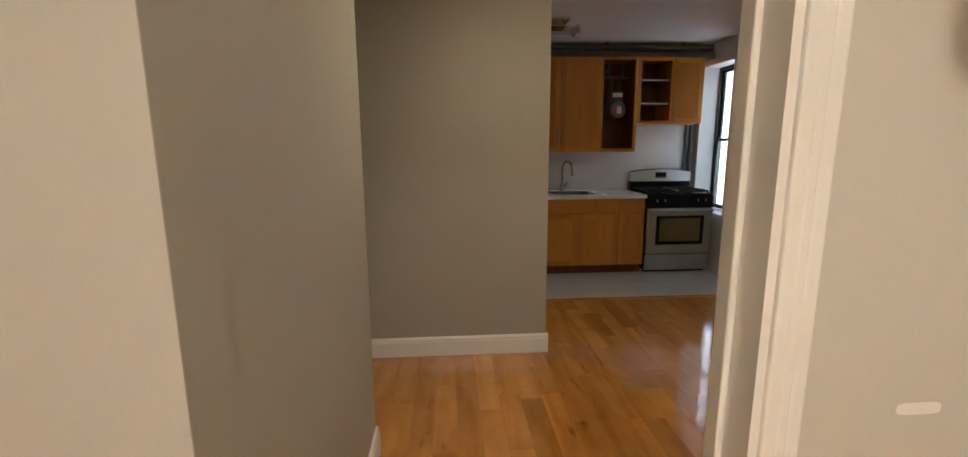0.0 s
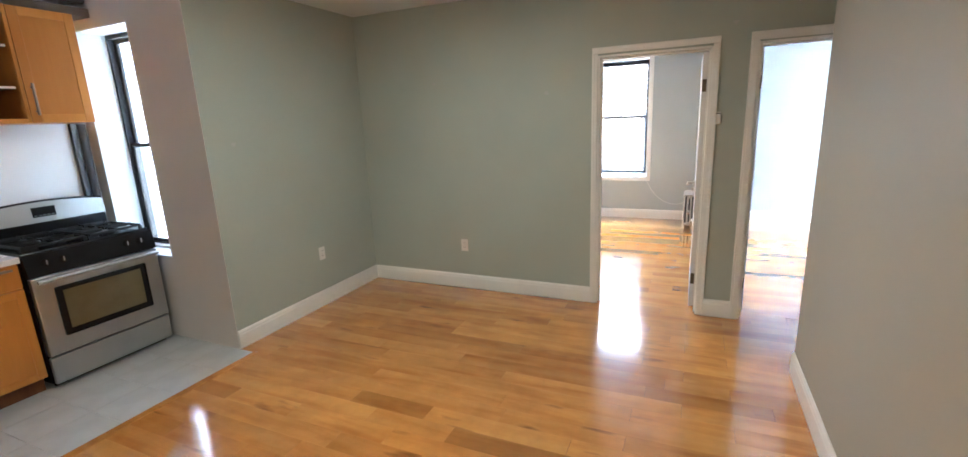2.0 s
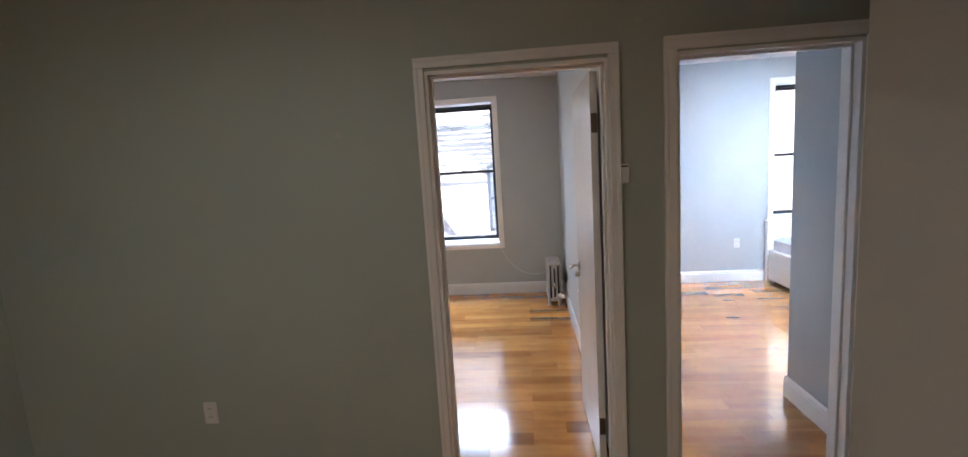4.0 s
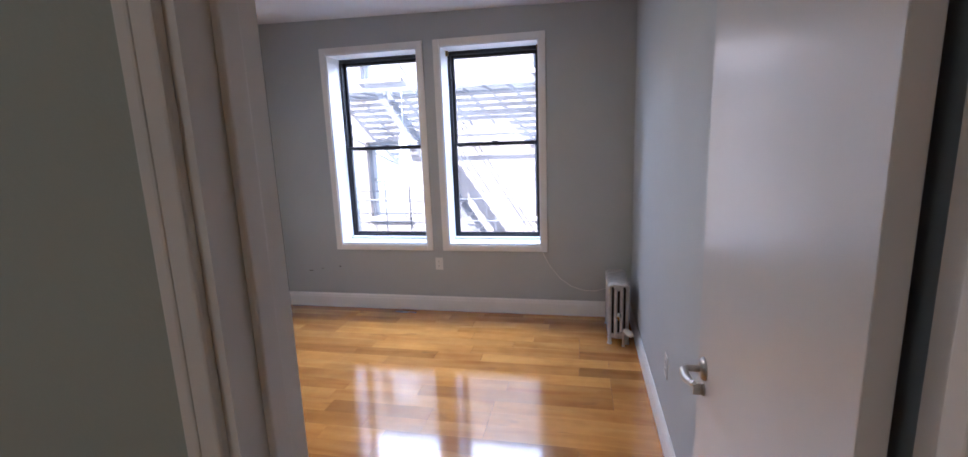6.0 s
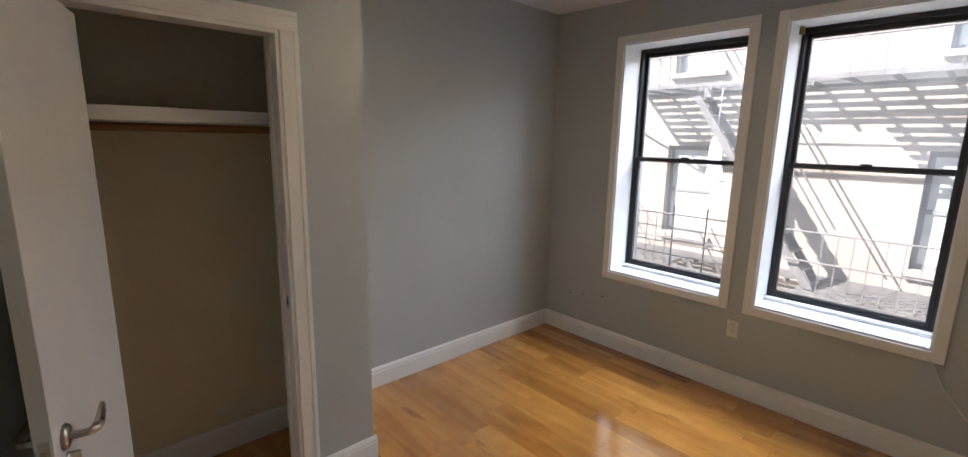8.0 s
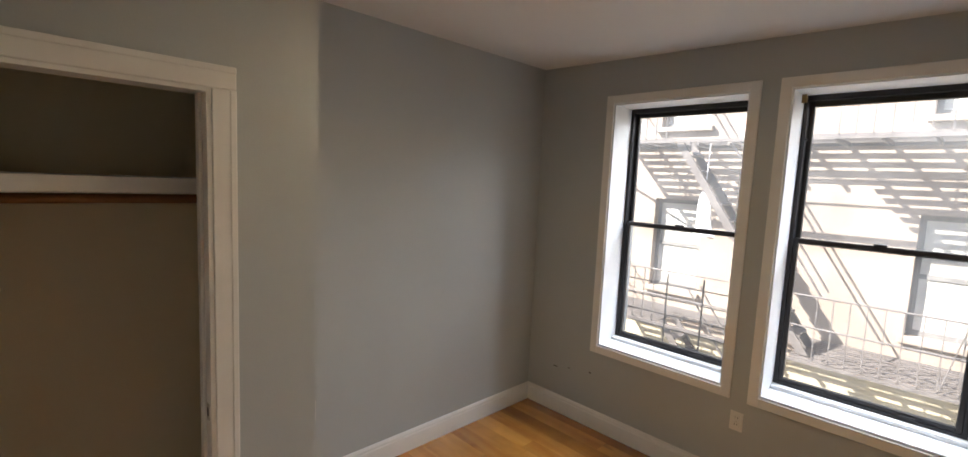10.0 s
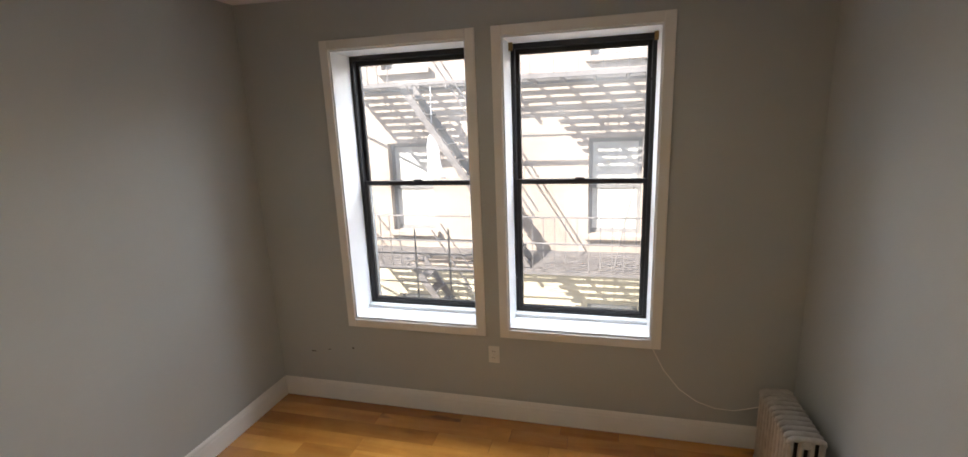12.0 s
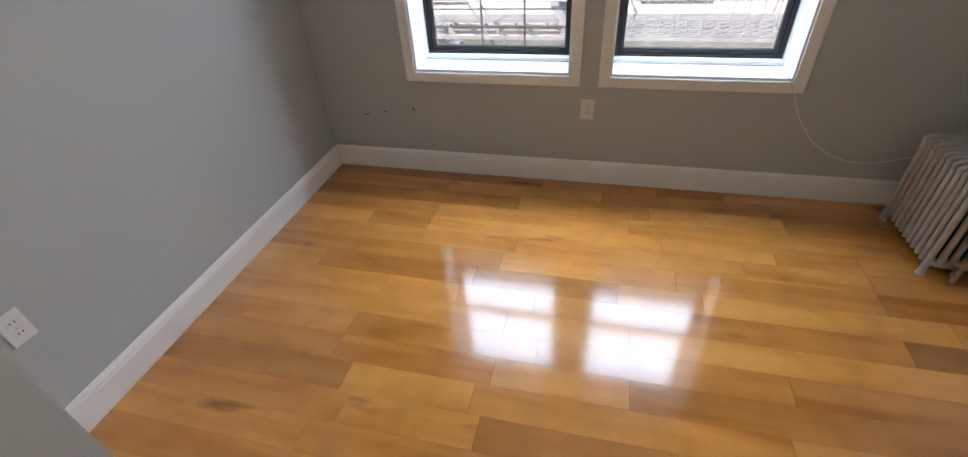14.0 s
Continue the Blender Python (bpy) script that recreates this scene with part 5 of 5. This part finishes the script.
def fire_escape(y0, y1, z, hatch=None):
    """A slatted iron platform with a railing; a hatch in its outer half lets a steep stair down to the one below."""
    e = base("fire_escape", FX - 0.6, (y0 + y1) / 2, z, "dark iron fire escape platform with a railing", "fire escape", "fire escapes on the facade")
    bm = bmesh.new()
    for k in range(11):
        x = FX - 0.06 - 0.098 * k
        for a, b in (((y0, hatch[0]), (hatch[1], y1)) if hatch and k > 4 else ((y0, y1),)):
            add_box(bm, x - 0.024, x + 0.024, a, b, z - 0.010, z + 0.010)
    part("deck", bm, FIREIRON, e)
    k = int((y1 - y0) / 0.42)
    bm = bmesh.new()
    for q in range(k + 1):
        y = y0 + 0.02 + (y1 - y0 - 0.04) * q / k
        depth = 0.52 if hatch and hatch[0] < y < hatch[1] else 1.06
        add_box(bm, FX - depth, FX - 0.02, y - 0.018, y + 0.018, z - 0.06, z - 0.012)
    part("cross_bars", bm, FIREIRON, e)
    for x in (FX - 0.02, FX - 1.07):
        part("beam", box(x - 0.02, x + 0.02, y0, y1, z - 0.055, z - 0.012), FIREIRON, e)
    for y in (y0 + 0.06, y1 - 0.06):
        part("bracket", tube([(FX - 0.01, y, z - 0.72), (FX - 1.0, y, z - 0.06)], 0.018, 6), FIREIRON, e)
    for h in (0.40, 0.78):
        part("rail", tube([(FX - 0.02, y0, z + h), (FX - 1.07, y0, z + h), (FX - 1.07, y1, z + h), (FX - 0.02, y1, z + h)], 0.013, 6), FIREIRON, e)
    bm = bmesh.new()
    k = int((y1 - y0) / 0.155)
    for q in range(k + 1):
        y = y0 + (y1 - y0) * q / k
        if hatch and hatch[0] - 0.1 < y < hatch[1]:
            continue
        add_box(bm, FX - 1.077, FX - 1.063, y - 0.006, y + 0.006, z, z + 0.78)
    part("balusters", bm, FIREIRON, e)
    if hatch:
        top, low, drop = hatch[1] - 0.05, hatch[1] - 1.85, 2.68
        for x in (FX - 0.56, FX - 0.98):
            bm = bmesh.new()
            vs = [bm.verts.new((x + dx, yy + dy, zz)) for dx in (-0.012, 0.012) for yy, zz in ((top, z), (low, z - drop)) for dy in (-0.06, 0.06)]
            for q in ((0, 1, 3, 2), (4, 6, 7, 5), (0, 4, 5, 1), (2, 3, 7, 6), (0, 2, 6, 4), (1, 5, 7, 3)):
                bm.faces.new([vs[i] for i in q])
            part("stringer", bm, FIREIRON, e)
            part("handrail", tube([(x, top - 0.35, z + 0.55), (x, low - 0.12, z - drop + 0.75)], 0.014, 6), FIREIRON, e)
        bm = bmesh.new()
        for q in range(1, 12):
            u = q / 12
            add_box(bm, FX - 0.97, FX - 0.57, top + (low - top) * u - 0.09, top + (low - top) * u + 0.09, z - drop * u - 0.010, z - drop * u + 0.010)
        part("treads", bm, FIREIRON, e)
    return e


for z in (-2.90, -0.20, 2.50):
    fire_escape(-0.9, 6.15, z, (3.25, 4.97))
    fire_escape(8.2, 11.6, z)
bm = bmesh.new()                  # a cloth gathered on a line under the platform
for k in range(9):
    u = k / 8
    add_w = 0.05 + 0.10 * u + 0.015 * math.sin(7 * u)
    ring = [bm.verts.new((11.75 + 0.05 * math.cos(a) * (1 + 0.3 * math.sin(3 * a)), 4.52 - 0.03 * u + add_w * math.sin(a), 1.74 - 0.62 * u + 0.02 * math.sin(2 * a))) for a in [2 * math.pi * i / 14 for i in range(14)]]
    if k:
        for i in range(14):
            bm.faces.new((last[i], last[(i + 1) % 14], ring[(i + 1) % 14], ring[i]))
    else:
        bm.faces.new(ring)
    last = ring
bm.faces.new(last[::-1])
add_tube(bm, [(11.75, 4.52, 1.72), (11.75, 4.50, 2.44)], 0.006, 5)
tagged(link("hanging_cloth", bm, SHEET, smooth=True), "pale cloth hanging by a cord under the fire escape", "cloth")
tagged(link("outdoor_cable", tube([(11.50, 1.42, 2.42), (11.49, 1.62, 1.2), (11.49, 1.90, -0.16)], 0.007, 5), FIREIRON), "thin dark cable strung between fire escape platforms", "cable")

lw = base("light_well_wall", 4.2, 6.5, -9, "pale rendered wall across the light well", "building")
part("wall", box(5.40, 5.6, 4.46, 16.0, -9, 6.0), WELLWALL, lw)

# ---- paler touched-up spots on the paint ----
SPOT = material("touched_up_paint", (0.46, 0.47, 0.45), 0.35, var=0.1, scale=30, bump=0.1)
for axis, p, u, z, rr in (("x", XE0 - 0.0006, 2.25, 1.78, 0.016), ("y", YN - 0.0006, 2.68, 1.49, 0.014), ("x", XE0 - 0.0006, 0.90, 2.17, 0.014), ("x", XE0 - 0.0006, 3.30, 1.92, 0.012)):
    bm = bmesh.new()
    ring = []
    for k in range(14):
        a = 2 * math.pi * k / 14
        q = rr * (1 + 0.25 * math.sin(3 * a + u * 7))
        w = (u + q * math.cos(a) * 1.3, z + q * math.sin(a))
        ring.append(bm.verts.new((p, *w) if axis == "x" else (w[0], p, w[1])))
    bm.faces.new(ring)
    tagged(link("paint_spot", bm, SPOT), "small paler touched-up spot on grey paint", "paint spot", "paint spots")
DARKSPOT = material("dark_wall_mark", (0.10, 0.085, 0.07), 0.6, var=0.2, scale=40, bump=0.0)
for u, z, w, h in ((3.712, 0.41, 0.009, 0.007), (4.027, 0.362, 0.022, 0.004), (3.90, 0.385, 0.014, 0.003)):
    bm = bmesh.new()
    bm.faces.new([bm.verts.new((BX - 0.0006, u + w * math.cos(a) * (1 + 0.2 * math.sin(2 * a)), z + h * math.sin(a))) for a in [2 * math.pi * k / 12 for k in range(12)]])
    tagged(link("wall_mark", bm, DARKSPOT), "small dark scuff on the grey bedroom wall", "wall mark", "scuffs on the bedroom wall")
bm = bmesh.new()
bm.faces.new([bm.verts.new((0.125 + 0.036 * math.copysign(abs(math.cos(a)) ** 0.5, math.cos(a)), 0.3262, 1.092 + 0.010 * math.copysign(abs(math.sin(a)) ** 0.5, math.sin(a)))) for a in [2 * math.pi * k / 16 for k in range(16)]])
tagged(link("filler_patch", bm, TRIM), "small white filler patch on the pale entry wall", "filler patch")

# ---- kitchen floor tiles ----
tile_me = bpy.data.meshes.new("tile")
tb = box(-0.149, 0.149, -0.149, 0.149, -0.012, 0.0, 0.0015, 1)
tb.to_mesh(tile_me)
tb.free()
tile_me.materials.append(TILE)
for i in range(9):
    for j in range(5):
        x, y = -0.07 + 0.30 * i, 4.14 + 0.30 * j
        if x < 2.46:
            o = new("tile", tile_me)
            o.parent = floor_kit
            o.location = (x, y, 0.0005 * random.random())

# ---- wooden planks, rows along y, 125 mm wide ----
PW = 0.125
plank_meshes = {}


def plank_mesh(cm):
    if cm not in plank_meshes:
        me = bpy.data.meshes.new("plank")
        b = box(-PW / 2 + 0.00025, PW / 2 - 0.00025, -cm * 0.005 + 0.0007, cm * 0.005 - 0.0007, -0.012, 0.0)
        b.to_mesh(me)
        b.free()
        me.materials.append(PLANK)
        plank_meshes[cm] = me
    return plank_meshes[cm]


def lay(parent, x0, x1, y0, y1, rnd):
    """Rows of planks of chance lengths, end to end over a rectangle."""
    x = x0 + PW / 2
    while x < x1 + PW / 4:
        left = round((y1(x) - y0) * 100) if callable(y1) else round((y1 - y0) * 100)
        y = y0
        first = True
        while left > 0:
            cm = rnd.choice((35, 50, 65, 80, 90, 105, 120, 140)) if not first else rnd.choice((25, 45, 70, 95))
            first = False
            if left - cm < 22:
                cm = left
            o = new("plank", plank_mesh(cm))
            o.parent = parent
            o.location = (x, y + cm * 0.005, rnd.uniform(-0.00005, 0.00005))
            o.rotation_euler = (rnd.uniform(-0.0002, 0.0002), rnd.uniform(-0.0004, 0.0004), 0)
            y += cm * 0.01
            left -= cm
        x += PW


rnd = random.Random(11)
lay(floor_bed, XE1 + 0.005, BX + 0.02, 0.98, 4.29, rnd)
lay(floor_living, 0.085, XE1 - 0.01, 0.40, lambda x: 4.13 if x > 2.46 else 3.94, rnd)
lay(floor_living, -0.915, 0.03, 0.30, 2.88, rnd)
lay(floor_two, XE1 + 0.005, 7.93, -3.2, 0.88, rnd)


def lay_joined(parent, x0, x1, y0, y1, rnd):
    """Planks farther off, joined into one mesh."""
    verts, faces = [], []
    x = x0
    while x < x1:
        y = y0
        while y < y1:
            length = min(rnd.uniform(0.4, 1.3), y1 - y)
            z = rnd.uniform(-0.0004, 0.0006)
            k = len(verts)
            for zz, s in ((-0.012, 0.0), (z, 0.0008)):
                verts += [(x + s, y + s, zz), (x + PW - s, y + s, zz), (x + PW - s, y + length - s, zz), (x + s, y + length - s, zz)]
            faces += [(k + 4, k + 5, k + 6, k + 7), (k, k + 1, k + 5, k + 4), (k + 1, k + 2, k + 6, k + 5), (k + 2, k + 3, k + 7, k + 6), (k + 3, k, k + 4, k + 7)]
            y += length
        x += PW
    me = bpy.data.meshes.new("planks")
    me.from_pydata(verts, [], faces)
    me.materials.append(PLANK_FAR)
    ob = new("planks", me)
    ob.parent = parent
    return tagged(ob, kind="stuff")


PLANK_FAR = wood("far_maple_plank", ((0.440, 0.170, 0.030), (0.588, 0.268, 0.053), (0.655, 0.328, 0.079)), 0.13, (10.0, 1.3, 10.0), 1.0, 0.5, random_tone=False, mottle=0.13)
lay_joined(floor_living, -2.04, -0.93, -2.2, 2.87, rnd)
lay_joined(floor_living, -0.915, 1.2, -2.2, 0.30, rnd)
lay_joined(floor_living, 3.41, XE1, -0.34, 0.40, rnd)
